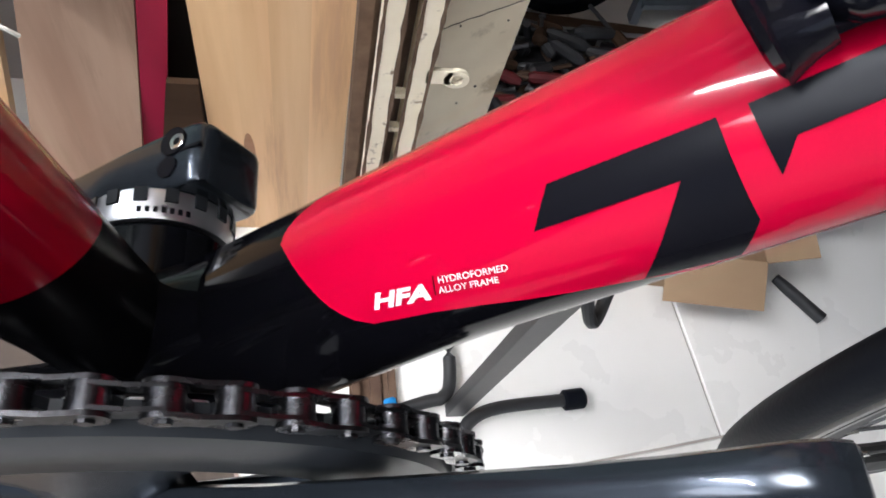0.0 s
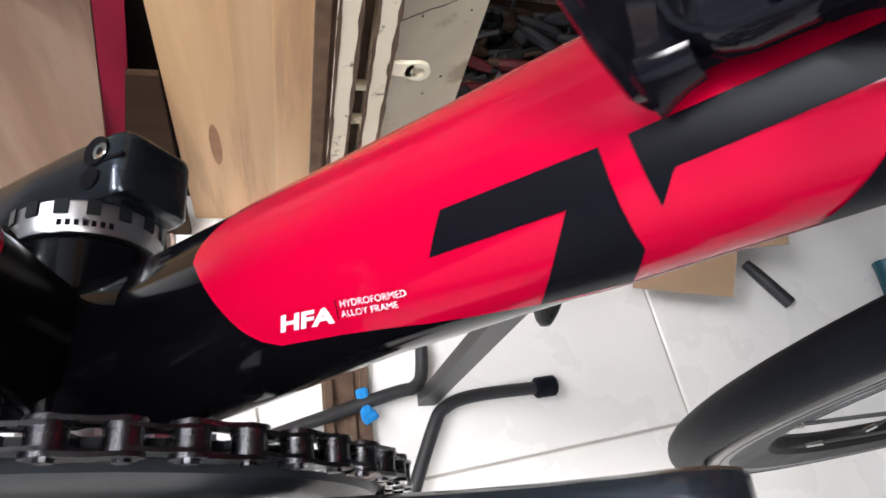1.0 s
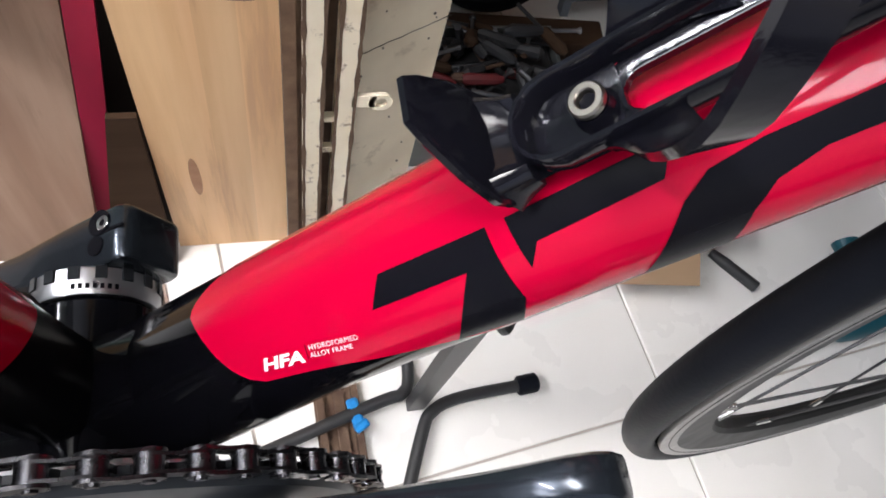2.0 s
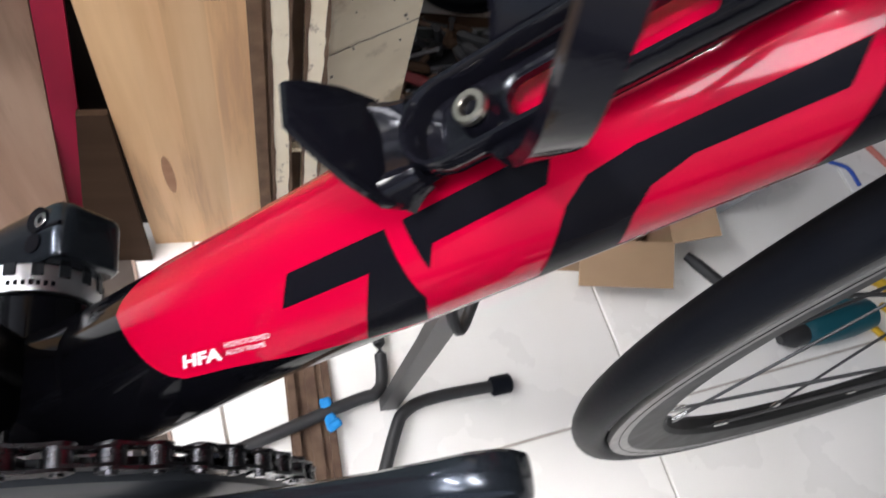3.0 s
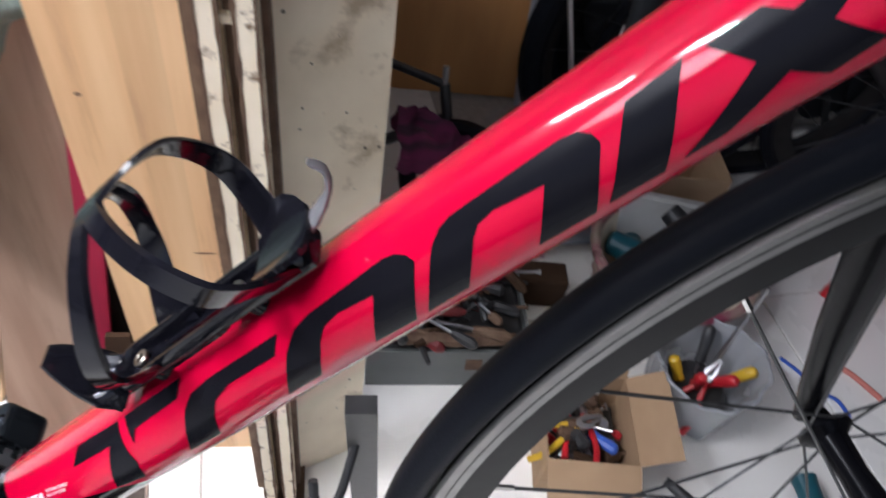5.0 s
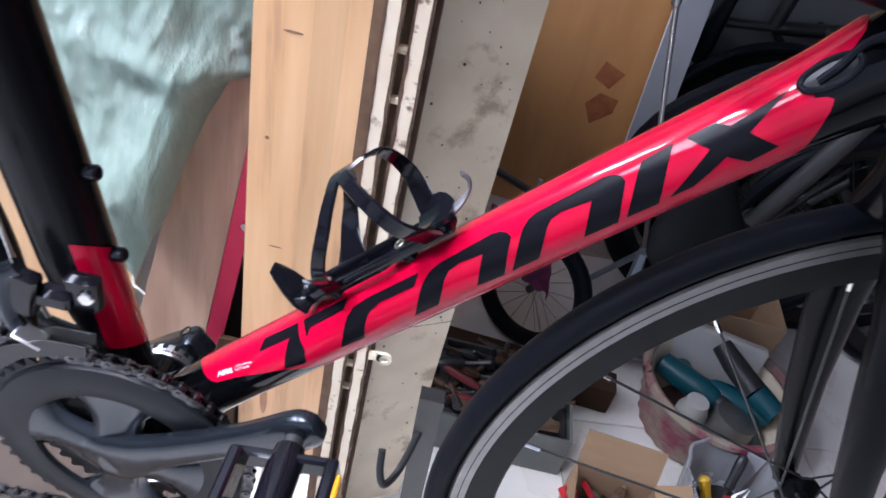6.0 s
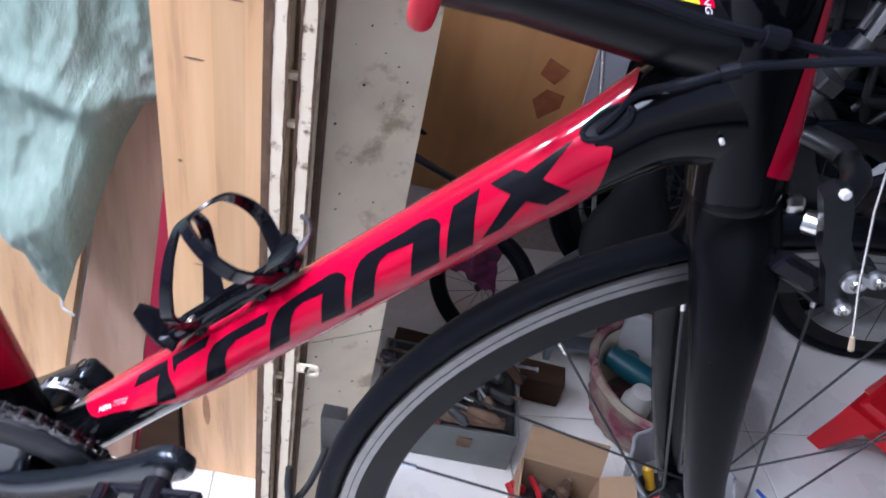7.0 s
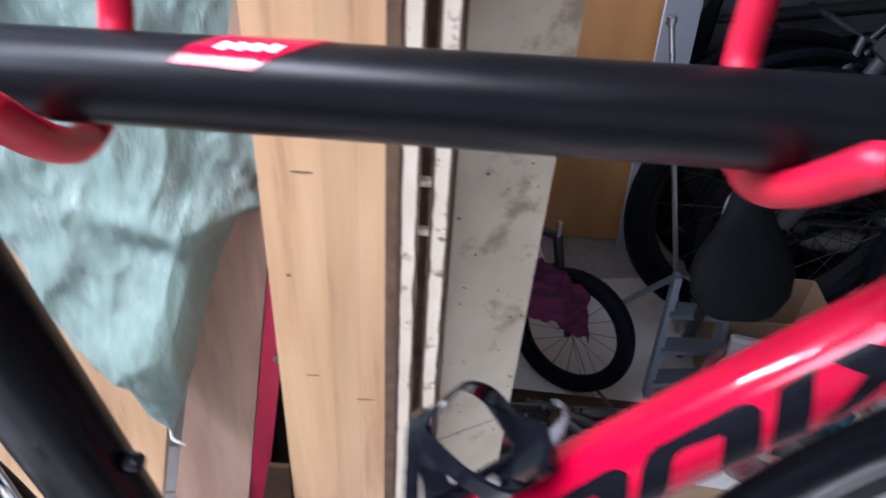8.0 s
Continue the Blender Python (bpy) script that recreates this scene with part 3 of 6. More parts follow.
chainring = part("chainring", toothed(0.0975, 0.1035, 0.074, 50, RINGY, 0.0022), RINGMETAL, bike, "dark grey toothed outer chainring")
cover = Shape().ring(Vector((BB.x, RINGY, BB.z)), (0, -1, 0), [(0.0655, 0.001), (0.0655, 0.0058), (0.068, 0.0068), (0.086, 0.0066), (0.0935, 0.0048), (0.0955, 0.0012)], 80)
part("ring_face", cover, RINGMETAL, chainring, "smooth slate grey ring face")
part("inner_chainring", toothed(0.0655, 0.071, 0.053, 34, RINGY + 0.0075, 0.002), ALLOY, bike, "alloy inner chainring")
for deg in (36.5 + 52, 36.5 - 52, 36.5 + 128, 36.5 - 128):
    w = Vector((math.cos(radians(deg)), 0, math.sin(radians(deg))))
    up = Vector((-w.z, 0, w.x))
    rings = []
    for s, half, y in ((0.004, 0.022, 0.0505), (0.018, 0.0205, 0.0487), (0.032, 0.0190, 0.0474), (0.044, 0.0205, 0.0466), (0.056, 0.0320, 0.0460), (0.064, 0.042, 0.0457), (0.071, 0.050, 0.0456)):
        c = Vector((BB.x, YC - y, BB.z)) + w * s
        rings.append([c + up * half * a + Vector((0, b * 0.005, 0)) for a, b in ((-1, 0.6), (-0.8, -0.6), (-0.4, -1), (0.4, -1), (0.8, -0.6), (1, 0.6))])
    part("spider_arm", Shape().loops(rings), CRANKMETAL, crankset, smooth=50)
part("axle_cap", Shape().disc(BB + Vector((0, -0.0570, 0)), (0, 1, 0), 0.011, 0.004, 24, 0.001), CRANKMETAL, crankset)
SILVERINK = material("silver_print", (0.55, 0.57, 0.6), 0.35, 0.4, scale=100)
for k in range(6):
    c = Vector((BB.x, YC - 0.0601 - 0.00026 * k, BB.z)) + CD * (0.0135 + 0.0064 * k) + CN * 0.0078
    part("printed_bar", Shape().box(c, (0.0040, 0.0012, 0.0062 if k else 0.0085), Matrix.Rotation(-ANG, 3, "Y")), SILVERINK, crankset)

# pedal
ped = Vector((BB.x, YC, BB.z)) + CD * 0.171 + Vector((0, -0.124, 0))
part("pedal_axle", Shape().tube([ped + Vector((0, 0.064, 0)), ped + Vector((0, 0.046, 0)), ped + Vector((0, -0.040, 0))], [0.0072, 0.0068, 0.0060], 12), DARKSTEEL, bike)
tilt = Matrix.Rotation(radians(-8), 3, "Y")
body = Shape().tube([ped + Vector((0, 0.045, 0)), ped + Vector((0, 0.030, 0)), ped + Vector((0, -0.030, 0)), ped + Vector((0, -0.042, 0))], [0.010, 0.0115, 0.0105, 0.008], 14)
pedal = part("pedal", body, PLASTIC, bike, "black plastic cage pedal")
for dx in (0.031, -0.031):
    part("pedal_plate", Shape().box(ped + tilt @ Vector((dx, 0, 0)), (0.008, 0.074, 0.022), tilt, 0.002), PLASTIC, pedal)
for dy in (0.036, -0.036):
    part("pedal_side", Shape().box(ped + tilt @ Vector((0, dy, 0)), (0.062, 0.007, 0.015), tilt, 0.002), PLASTIC, pedal)
part("pedal_rib", Shape().box(ped, (0.060, 0.008, 0.010), tilt, 0.002), PLASTIC, pedal)
AMBER = material("amber_reflector", (0.55, 0.24, 0.01), 0.2, scale=150, bump=0.3)
part("reflector", Shape().box(ped + tilt @ Vector((0.0365, 0, 0)), (0.004, 0.055, 0.016), tilt, 0.001), AMBER, pedal, "amber reflector")

# chain
PITCH, RC = 0.0127, 0.1011


def link_mesh(outer):
    sh = Shape()
    r, off, th = (0.0043, 0.0032, 0.0010) if outer else (0.0040, 0.0022, 0.0009)
    out = []
    for cx, a0 in ((PITCH / 2, -90), (-PITCH / 2, 90)):
        for k in range(7):
            a = radians(a0 + 30 * k)
            out.append((cx + r * math.cos(a), r * math.sin(a)))
        out.append((0, (0.0030 if outer else 0.0028) * (1 if cx > 0 else -1)))
    for sy in (-1, 1):
        sh.prism([(x, sy * off - th / 2, z) for x, z in out], (0, th, 0))
    for cx in (-PITCH / 2, PITCH / 2):
        if outer:
            sh.disc((cx, 0, 0), (0, 1, 0), 0.0018, 0.0088, 10)
        else:
            sh.disc((cx, 0, 0), (0, 1, 0), 0.0038, 0.0036, 12)
    me = bpy.data.meshes.new("link")
    me.from_pydata(sh.v, [], sh.f)
    me.materials.append(CHAINSTEEL)
    me.shade_smooth()
    me.set_sharp_from_angle(angle=radians(35))
    return me


LINKS = (link_mesh(True), link_mesh(False))
rear_c = Vector((REAR.x, YC - 0.040, REAR.z))
ring_c = Vector((BB.x, RINGY, BB.z))
top_a, low_a = radians(104), radians(-92)
path_pts = [rear_c + Vector((0.0, 0, 0.034))]
first = ring_c + Vector((RC * math.cos(top_a), 0, RC * math.sin(top_a)))
chain_pos = []
n_up = int((first - path_pts[0]).length / PITCH)
for k in range(n_up):
    p = first.lerp(path_pts[0], (n_up - k) * PITCH / (first - path_pts[0]).length)
    chain_pos.append(p)
n_ring = 26
step = 2 * math.pi / 50
for k in range(n_ring + 1):
    a = top_a - step * k
    chain_pos.append(ring_c + Vector((RC * math.cos(a), 0, RC * math.sin(a))))
last = chain_pos[-1]
low_end = Vector((REAR.x + 0.02, YC - 0.04, REAR.z - 0.19))
n_low = int((low_end - last).length / PITCH)
for k in range(1, n_low):
    chain_pos.append(last.lerp(low_end, k * PITCH / (low_end - last).length) + Vector((0, 0, -0.012 * math.sin(math.pi * k / n_low))))
chain = part("chain", Shape().disc(chain_pos[0], (0, 1, 0), 0.0035, 0.006, 10), CHAINSTEEL, bike, "oily grey roller chain")
for k in range(len(chain_pos) - 1):
    p, q = chain_pos[k], chain_pos[k + 1]
    ob = part("link", None, None, chain, data=LINKS[k % 2])
    d = q - p
    ob.matrix_basis = Matrix.Translation((p + q) / 2 - ORIGIN[bike.name]) @ Matrix.Rotation(-math.atan2(d.z, d.x), 4, "Y") @ Matrix.Rotation(math.atan2(d.y, math.hypot(d.x, d.z)), 4, "Z")

# wheels
TURN0, TURNA = Vector((0.348, YC, 1.062)), Vector((-0.4, 0, 0.916)).normalized()
STEER = Matrix.Translation(TURN0) @ Matrix.Rotation(radians(7.7), 4, TURNA) @ Matrix.Translation(-TURN0)


def wheel(name, centre, turn, hub_half, spokes, label):
    """Tyre, rim, hub and spokes about an axle along y, laid in place by turn."""
    ax = Vector((0, 1, 0))

    def put(sh):
        sh.v = [tuple(turn @ Vector(p)) for p in sh.v]
        return sh

    base = part(name, put(Shape().ring(centre, ax, [(0.2745, -0.004), (0.277, -0.0070), (0.290, -0.0092), (0.3003, -0.0100), (0.3003, 0.0100), (0.290, 0.0092), (0.277, 0.0070), (0.2745, 0.004)], 120)), RIMBLACK, bike, label)
    part("tyre", put(Shape().ring(centre, ax, [(0.3207 + 0.0098 * math.cos(a), 0.0102 * math.sin(a)) for a in np.linspace(-2.6, 2.6, 17)], 140)), RUBBER, base, "smooth black road tyre")
    for sgn in (-1, 1):
        part("brake_track", put(Shape().ring(centre, ax, [(0.3005, sgn * 0.0070), (0.3005, sgn * 0.0101), (0.3115, sgn * 0.0103), (0.3118, sgn * 0.0092), (0.3118, sgn * 0.0070)], 120)), RIMWEAR, base, "machined silver brake track")
        part("wear_line", put(Shape().ring(centre, ax, [(0.3056, sgn * 0.0100), (0.3056, sgn * 0.01045), (0.3062, sgn * 0.01045), (0.3062, sgn * 0.0100)], 120)), RIMBLACK, base, "thin dark wear line")
    hub = Shape().ring(centre, ax, [(0.005, -hub_half - 0.012), (0.009, -hub_half - 0.012), (0.010, -hub_half - 0.002), (0.019, -hub_half), (0.0195, -hub_half + 0.004), (0.012, -hub_half + 0.010), (0.010, 0.0), (0.012, hub_half - 0.010), (0.0195, hub_half - 0.004), (0.019, hub_half), (0.010, hub_half + 0.002), (0.009, hub_half + 0.012), (0.005, hub_half + 0.012)], 28)
    part("hub", put(hub), BLACKPAINT, base, "glossy black hub")
    for k in range(spokes):
        side = -1 if k % 2 else 1
        a = 2 * math.pi * (k + 0.3) / spokes
        lead = radians(58) * (1 if (k // 2) % 2 else -1)
        p = centre + Vector((0.0175 * math.cos(a + lead), side * (hub_half - 0.002), 0.0175 * math.sin(a + lead)))
        q = centre + Vector((0.2740 * math.cos(a), side * 0.002, 0.2740 * math.sin(a)))
        part("spoke", put(Shape().tube([p, q], 0.0011, 6)), DARKSTEEL, base)
        part("nipple", put(Shape().tube([q.lerp(p, 0.0), q.lerp(p, 0.045)], 0.0019, 6)), STEEL, base)
    return base


front_wheel = wheel("front_wheel", FRONT, STEER, 0.036, 20, "front wheel with a deep black rim")
rear_wheel = wheel("rear_wheel", REAR, Matrix.Identity(4), 0.034, 24, "rear wheel with a deep black rim")

# fork
def blade(side):
    rings = []
    for t, wide, thick, y in ((-0.098, 0.0250, 0.0200, 0.003), (-0.075, 0.0252, 0.0195, 0.004), (-0.045, 0.0254, 0.0190, 0.006), (-0.02, 0.0256, 0.0195, 0.010), (0.03, 0.0255, 0.0180, 0.018), (0.09, 0.0245, 0.0150, 0.026), (0.18, 0.0228, 0.0120, 0.033), (0.35, 0.0195, 0.010, 0.038), (0.6, 0.0152, 0.0085, 0.042), (0.85, 0.0122, 0.007, 0.046), (1.0, 0.010, 0.006, 0.049)):
        top, low = Vector((0.350, YC + 0.006, 1.050)), FRONT + Vector((-0.006, 0, 0.0))
        c = top.lerp(low, t) + Vector((-0.010 * 4 * max(t, 0) * (1 - t), side * y, 0))
        d = (low - top).normalized()
        f = Vector((-d.z, 0, d.x))
        sway = Matrix.Identity(4) if t < 0 else STEER
        rings.append([sway @ (c + f * wide * math.cos(a) + Vector((0, thick * math.sin(a), 0))) for a in (2 * math.pi * k / 20 for k in range(20))])
    return Shape().loops(rings)


part("fork_blade", blade(-1), BLACKPAINT, bike, "broad satin black fork blade", smooth=60)
part("fork_blade", blade(1), BLACKPAINT, bike, "broad satin black fork blade", smooth=60)
crown = Shape().loops([[HT0 + HTA * z + HTN * (0.0262 * k * math.cos(a)) + Vector((0, w * math.sin(a), 0)) for a in (2 * math.pi * q / 24 for q in range(24))] for z, k, w in ((0.0035, 0.94, 0.0245), (0.0005, 0.975, 0.0256), (-0.0035, 0.972, 0.0255), (-0.006, 0.94, 0.0245))])
part("fork_crown", crown, BLACKPAINT, bike, "satin black fork crown", smooth=60)

# stays
for sd in (-1, 1):
    part("chain_stay", Shape().tube(smooth_path([BB + Vector((-0.004, sd * 0.022, 0.0)), BB + Vector((-0.045, sd * 0.028, 0.009)), BB.lerp(REAR, 0.45) + Vector((0, sd * 0.042, -0.008)), REAR + Vector((0.01, sd * 0.062, -0.004))], 4), [0.019, 0.019, 0.018, 0.0175, 0.016, 0.0145, 0.013, 0.012, 0.011, 0.0105, 0.010, 0.0095, 0.009], 14), BLACKPAINT, bike)
    part("seat_stay", Shape().tube([ST1 + Vector((0.002, sd * 0.014, -0.03)), ST1.lerp(REAR, 0.5) + Vector((0.0, sd * 0.035, 0)), REAR + Vector((0, sd * 0.060, 0.01))], [0.010, 0.009, 0.008], 12), BLACKPAINT, bike)
part("seat_post", Shape().tube([ST1 + STA * 0.0, ST1 + STA * 0.22], 0.0148, 20), BLACKPAINT, bike)

# bottle cage
def cg(s, n, y):
    """A place in the cage: metres along the tube, out from its middle, and towards the far side."""
    return DT0 + DTA * s + DTN * n + Vector((0, y, 0))


def racetrack(s0, s1, half, n=9):
    """A long ring with round ends in the cage's (along, across) plane, with its outward ways."""
    out = []
    for c, a0 in ((s1 - half, -90), (s0 + half, 90)):
        for k in range(n):
            q = radians(a0 + 180 * k / (n - 1))
            out.append((c + half * math.cos(q), half * math.sin(q), math.cos(q), math.sin(q)))
    return out


def rail_ring(s0, s1, half, profile):
    return Shape().loops([[cg(s + u * o, n, y + v * o) for o, n in profile] for s, y, u, v in racetrack(s0, s1, half)], closed=True)


cage = part("bottle_cage", rail_ring(0.1392, 0.2590, 0.0096, [(0.0006, 0.0296), (0.0012, 0.0315), (0.0010, 0.0352), (0.0004, 0.0364), (-0.0006, 0.0364), (-0.0014, 0.0352), (-0.0018, 0.0310), (-0.0018, 0.0296)]), PLASTIC, bike, "glossy black plastic bottle cage")
part("bolt_strip", rail_ring(0.1618, 0.2060, 0.0046, [(0.0, 0.0268), (0.0, 0.0290), (0.0008, 0.0294), (0.0042, 0.0294), (0.0042, 0.0268)]), PLASTIC, cage, "slotted strip between the rails")
for s0, s1 in ((0.1330, 0.1622), (0.2056, 0.2570)):
    part("bolt_plate", Shape().loops([[cg(s, 0.0272 + h, y) for y, h in ((-0.0084, 0.0010), (-0.0060, 0.0), (0.0060, 0.0), (0.0084, 0.0010), (0.0086, 0.0034), (0.0035, 0.0022), (-0.0035, 0.0022), (-0.0086, 0.0034))] for s in np.linspace(s0, s1, 4)]), PLASTIC, cage)
BAX, BR = 0.0605, 0.0320


def band(s_of, psi0, psi1, wide, sign, n=22):
    """A strip round the bottle's place: psi 0 at the tube, 180 opposite."""
    rings = []
    for k in range(n + 1):
        t = k / n
        psi = radians(psi0 + (psi1 - psi0) * t)
        s = s_of(t)
        ds = (s_of(min(t + 0.01, 1)) - s_of(max(t - 0.01, 0))) / (0.02 if 0 < k < n else 0.01)
        across = Vector((radians(psi1 - psi0) * BR, -ds, 0))
        across.normalize()
        e = min(t / 0.42, 1.0)
        rad = BR * (0.55 + 0.45 * e * e * (3 - 2 * e))
        c = cg(s, BAX - BR + rad * (1 - math.cos(psi)) + 2 * (BR - rad) * t, sign * rad * math.sin(psi))
        tang = DTN * math.sin(psi) + Vector((0, sign * math.cos(psi), 0))
        out = DTN * -math.cos(psi) + Vector((0, sign * math.sin(psi), 0))
        wv = DTA * across.x + tang * across.y
        w = wide(t)
        rings.append([c + wv * a * w + out * b for a, b in ((-1, -0.0006), (-0.82, 0.0013), (0.82, 0.0013), (1, -0.0006), (0.82, -0.0010), (0.0, -0.0004), (-0.82, -0.0010))])
    return Shape().loops(rings)


def eased(points, n=40):
    """A smooth curve through (x, y) pairs, as two lists."""
    xs, ys = [p[0] for p in points], [p[1] for p in points]
    t = np.linspace(0, 1, n)
    y = np.interp(t, xs, ys)
    for _ in range(6):
        y[1:-1] = (y[:-2] + 2 * y[1:-1] + y[2:]) / 4
    return t, y


UT, US = eased([(0, 0.245), (0.25, 0.247), (0.5, 0.249), (0.8, 0.246), (1, 0.220)])
NT, NS = eased([(0, 0.245), (0.3, 0.246), (0.5, 0.241), (0.75, 0.232), (1, 0.220)])
LT, LS = eased([(0, 0.164), (0.25, 0.172), (0.44, 0.186), (0.65, 0.204), (0.85, 0.2145), (1, 0.2155)])
for sign in (-1, 1):
    part("upper_band", band(lambda t: float(np.interp(t, UT, US)) - 0.009 * math.sin(math.pi * t) if sign > 0 else float(np.interp(t, NT, NS)), 30, 179, lambda t: 0.0085 - 0.0038 * math.sin(math.pi * min(t * 1.1, 1) * 0.5), sign), PLASTIC, cage)
    part("lower_band", band(lambda t: float(np.interp(t, LT, LS)) + (0.011 * (1 - t) if sign > 0 else 0.0), 30, 179, lambda t: (0.0036 if sign < 0 else 0.0085) * (1 - min(t / 0.45, 1)) ** 1.5 + 0.0046, sign), PLASTIC, cage)
rows = []
for psi_n in (0.0, 0.0026):
    rows.append([[cg(s, BAX - BR + 0.0072 + 0.0300 * (1 - math.cos(q)) + psi_n, 0.0300 * math.sin(q)) for q in (radians(w * (k / 8 - 1)) for k in range(17))] for s, w in ((0.2360, 18), (0.2400, 23), (0.2440, 31), (0.2490, 38), (0.2540, 37), (0.2585, 31), (0.2615, 22))])
saddle_plate = Shape()
for a, b in zip(rows[0], rows[1]):
    saddle_plate.v += [tuple(p) for p in a] + [tuple(p) for p in reversed(b)]
for k in range(6):
    for i in range(34):
        j = (i + 1) % 34
        saddle_plate.f.append((k * 34 + i, k * 34 + j, (k + 1) * 34 + j, (k + 1) * 34 + i))
saddle_plate.f += [tuple(range(34)), tuple(6 * 34 + i for i in range(33, -1, -1))]
part("end_saddle", saddle_plate, PLASTIC, cage, "curved upper end that joins both bands", smooth=50)
FOOT = [(0.0250, 0.0100), (0.0300, 0.0122), (0.0365, 0.0138), (0.0470, 0.0118), (0.0575, 0.0078), (0.0625, 0.0050)]
outline = [(n, -y) for n, y in FOOT] + [(n, y) for n, y in reversed(FOOT)]
foot = Shape().loops([[cg(0.1342 + d - 0.0010 * (n - 0.03) / 0.03, 0.038 + (n - 0.038) * k, y * k) for n, y in outline] for d, k in ((-0.0024, 0.95), (-0.0018, 1.0), (-0.0004, 1.0), (0.0002, 0.95))])
part("foot_plate", foot, PLASTIC, cage, "black foot plate that holds the bottle")
part("foot_collar", Shape().loops([[cg(sa, n, y) for y, n in ((-w, low), (w, low), (w + 0.0006, top - 0.003), (w - 0.0006, top - 0.0006), (w - 0.002, top), (0.0050, top - 0.0036), (-0.0050, top - 0.0036), (-w + 0.002, top), (-w + 0.0006, top - 0.0006), (-w - 0.0006, top - 0.003))] for sa, low, top, w in ((0.1330, 0.0255, 0.0402, 0.0120), (0.1355, 0.0268, 0.0388, 0.0112), (0.1385, 0.0280, 0.0372, 0.0106), (0.1412, 0.0286, 0.0364, 0.0102))]), PLASTIC, cage, "sloping collar that joins plate and rails", smooth=45)
# Grey base colour paints the lamp's reflection on the black tab.
TABGREY = material("reflection_grey_tab", (0.10, 0.10, 0.105), 0.22, other=(0.14, 0.14, 0.145), scale=90, amount=0.8)
part("release_tab", Shape().tube(smooth_path([cg(0.252, 0.034, 0.004), cg(0.262, 0.035, 0.008), cg(0.2715, 0.038, 0.011), cg(0.2765, 0.0440, 0.013), cg(0.2752, 0.0510, 0.013)], 4), [0.0056] * 5 + [0.0046] * 2 + [0.0034] * 4 + [0.0028] * 2 + [0.0026, 0.0025, 0.0024, 0.0016], 10, flat=0.45), TABGREY, cage)
BOLTSTEEL = material("dull_plated_bolt", (0.40, 0.37, 0.32), 0.30, 1.0, other=(0.32, 0.29, 0.25), scale=120, rough_var=0.08)
for s in (0.1560, 0.2185):
    p = cg(s, 0.0345, 0.0)
    part("cage_bolt", Shape().ring(p, DTN, [(0.0001, -0.0016), (0.0020, -0.0016), (0.0021, 0.0004), (0.0024, 0.0007), (0.0036, 0.0007), (0.0040, 0.0002), (0.0040, -0.0010), (0.0030, -0.0011), (0.0030, -0.004)], 24), BOLTSTEEL, cage, "dull plated socket-head bolt", smooth=25)
    part("bolt_socket", Shape().disc(p - DTN * 0.0012, DTN, 0.0021, 0.0006, 6), DECAL, cage, "dark hexagon socket")
    part("bolt_boss", Shape().ring(cg(s, 0.0300, 0), DTN, [(0.0001, -0.012), (0.0052, -0.012), (0.0050, -0.0005), (0.0040, 0.0026), (0.0001, 0.0028)], 20), PLASTIC, cage)

# front derailleur
fd0 = st(0.147, 20, 0.004) + Vector((0.003, 0, 0))
fmech = part("front_derailleur", Shape().box(fd0 + Vector((-0.004, -0.004, 0.0)), (0.022, 0.012, 0.032), None, 0.004).box(fd0 + Vector((-0.022, -0.008, -0.006)), (0.024, 0.014, 0.016), None, 0.004).box(fd0 + Vector((-0.040, -0.012, -0.004)), (0.018, 0.012, 0.040), Matrix.Rotation(radians(12), 3, "Y"), 0.004), PLASTIC, bike, "black front derailleur with a bright cage")
part("clamp_bolt", Shape().disc(fd0 + Vector((0.001, -0.009, 0.002)), (0, 1, 0), 0.0055, 0.008, 18, 0.001), STEEL, fmech)
cagep = Shape()
for y in (-0.0065, 0.0060):
    cagep.prism([Vector((BB.x + r * math.cos(radians(d)), RINGY + y, BB.z + r * math.sin(radians(d)))) for r, d in ((0.101, 150), (0.106, 138), (0.108, 122), (0.108, 106), (0.108, 96), (0.118, 95), (0.122, 108), (0.121, 126), (0.116, 142), (0.108, 152))], (0, 0.0014, 0))
part("chain_guide", cagep, DARKSTEEL, fmech, "dark steel guide plates")
part("guide_bridge", Shape().box((BB.x - 0.052, RINGY, BB.z + 0.109), (0.02, 0.014, 0.004), Matrix.Rotation(radians(25), 3, "Y"), 0.001), ALLOY, fmech)
part("link_arm", Shape().tube(smooth_path([fd0 + Vector((-0.040, -0.012, 0.018)), fd0 + Vector((-0.052, -0.014, 0.006)), fd0 + Vector((-0.052, -0.016, -0.022)), fd0 + Vector((-0.044, -0.018, -0.04))], 4), 0.0052, 10, flat=1.5), CRANKMETAL, fmech, "grey metal link arm")
part("bare_cable", Shape().tube([fd0 + Vector((-0.042, -0.014, 0.016)), fd0 + Vector((-0.050, -0.010, 0.09)), fd0 + Vector((-0.075, 0.0, 0.20))], 0.0007, 6), STEEL, fmech)
part("cable_end", Shape().tube([fd0 + Vector((-0.0497, -0.010, 0.082)), fd0 + Vector((-0.0503, -0.010, 0.098))], 0.0022, 8), STEEL, fmech)
part("gear_cable", Shape().tube(smooth_path([st(0.11, -55, 0.012), st(0.16, -70, 0.014), st(0.26, -80, 0.012), st(0.40, -85, 0.008)], 5), 0.0016, 8), ALLOY, bike)

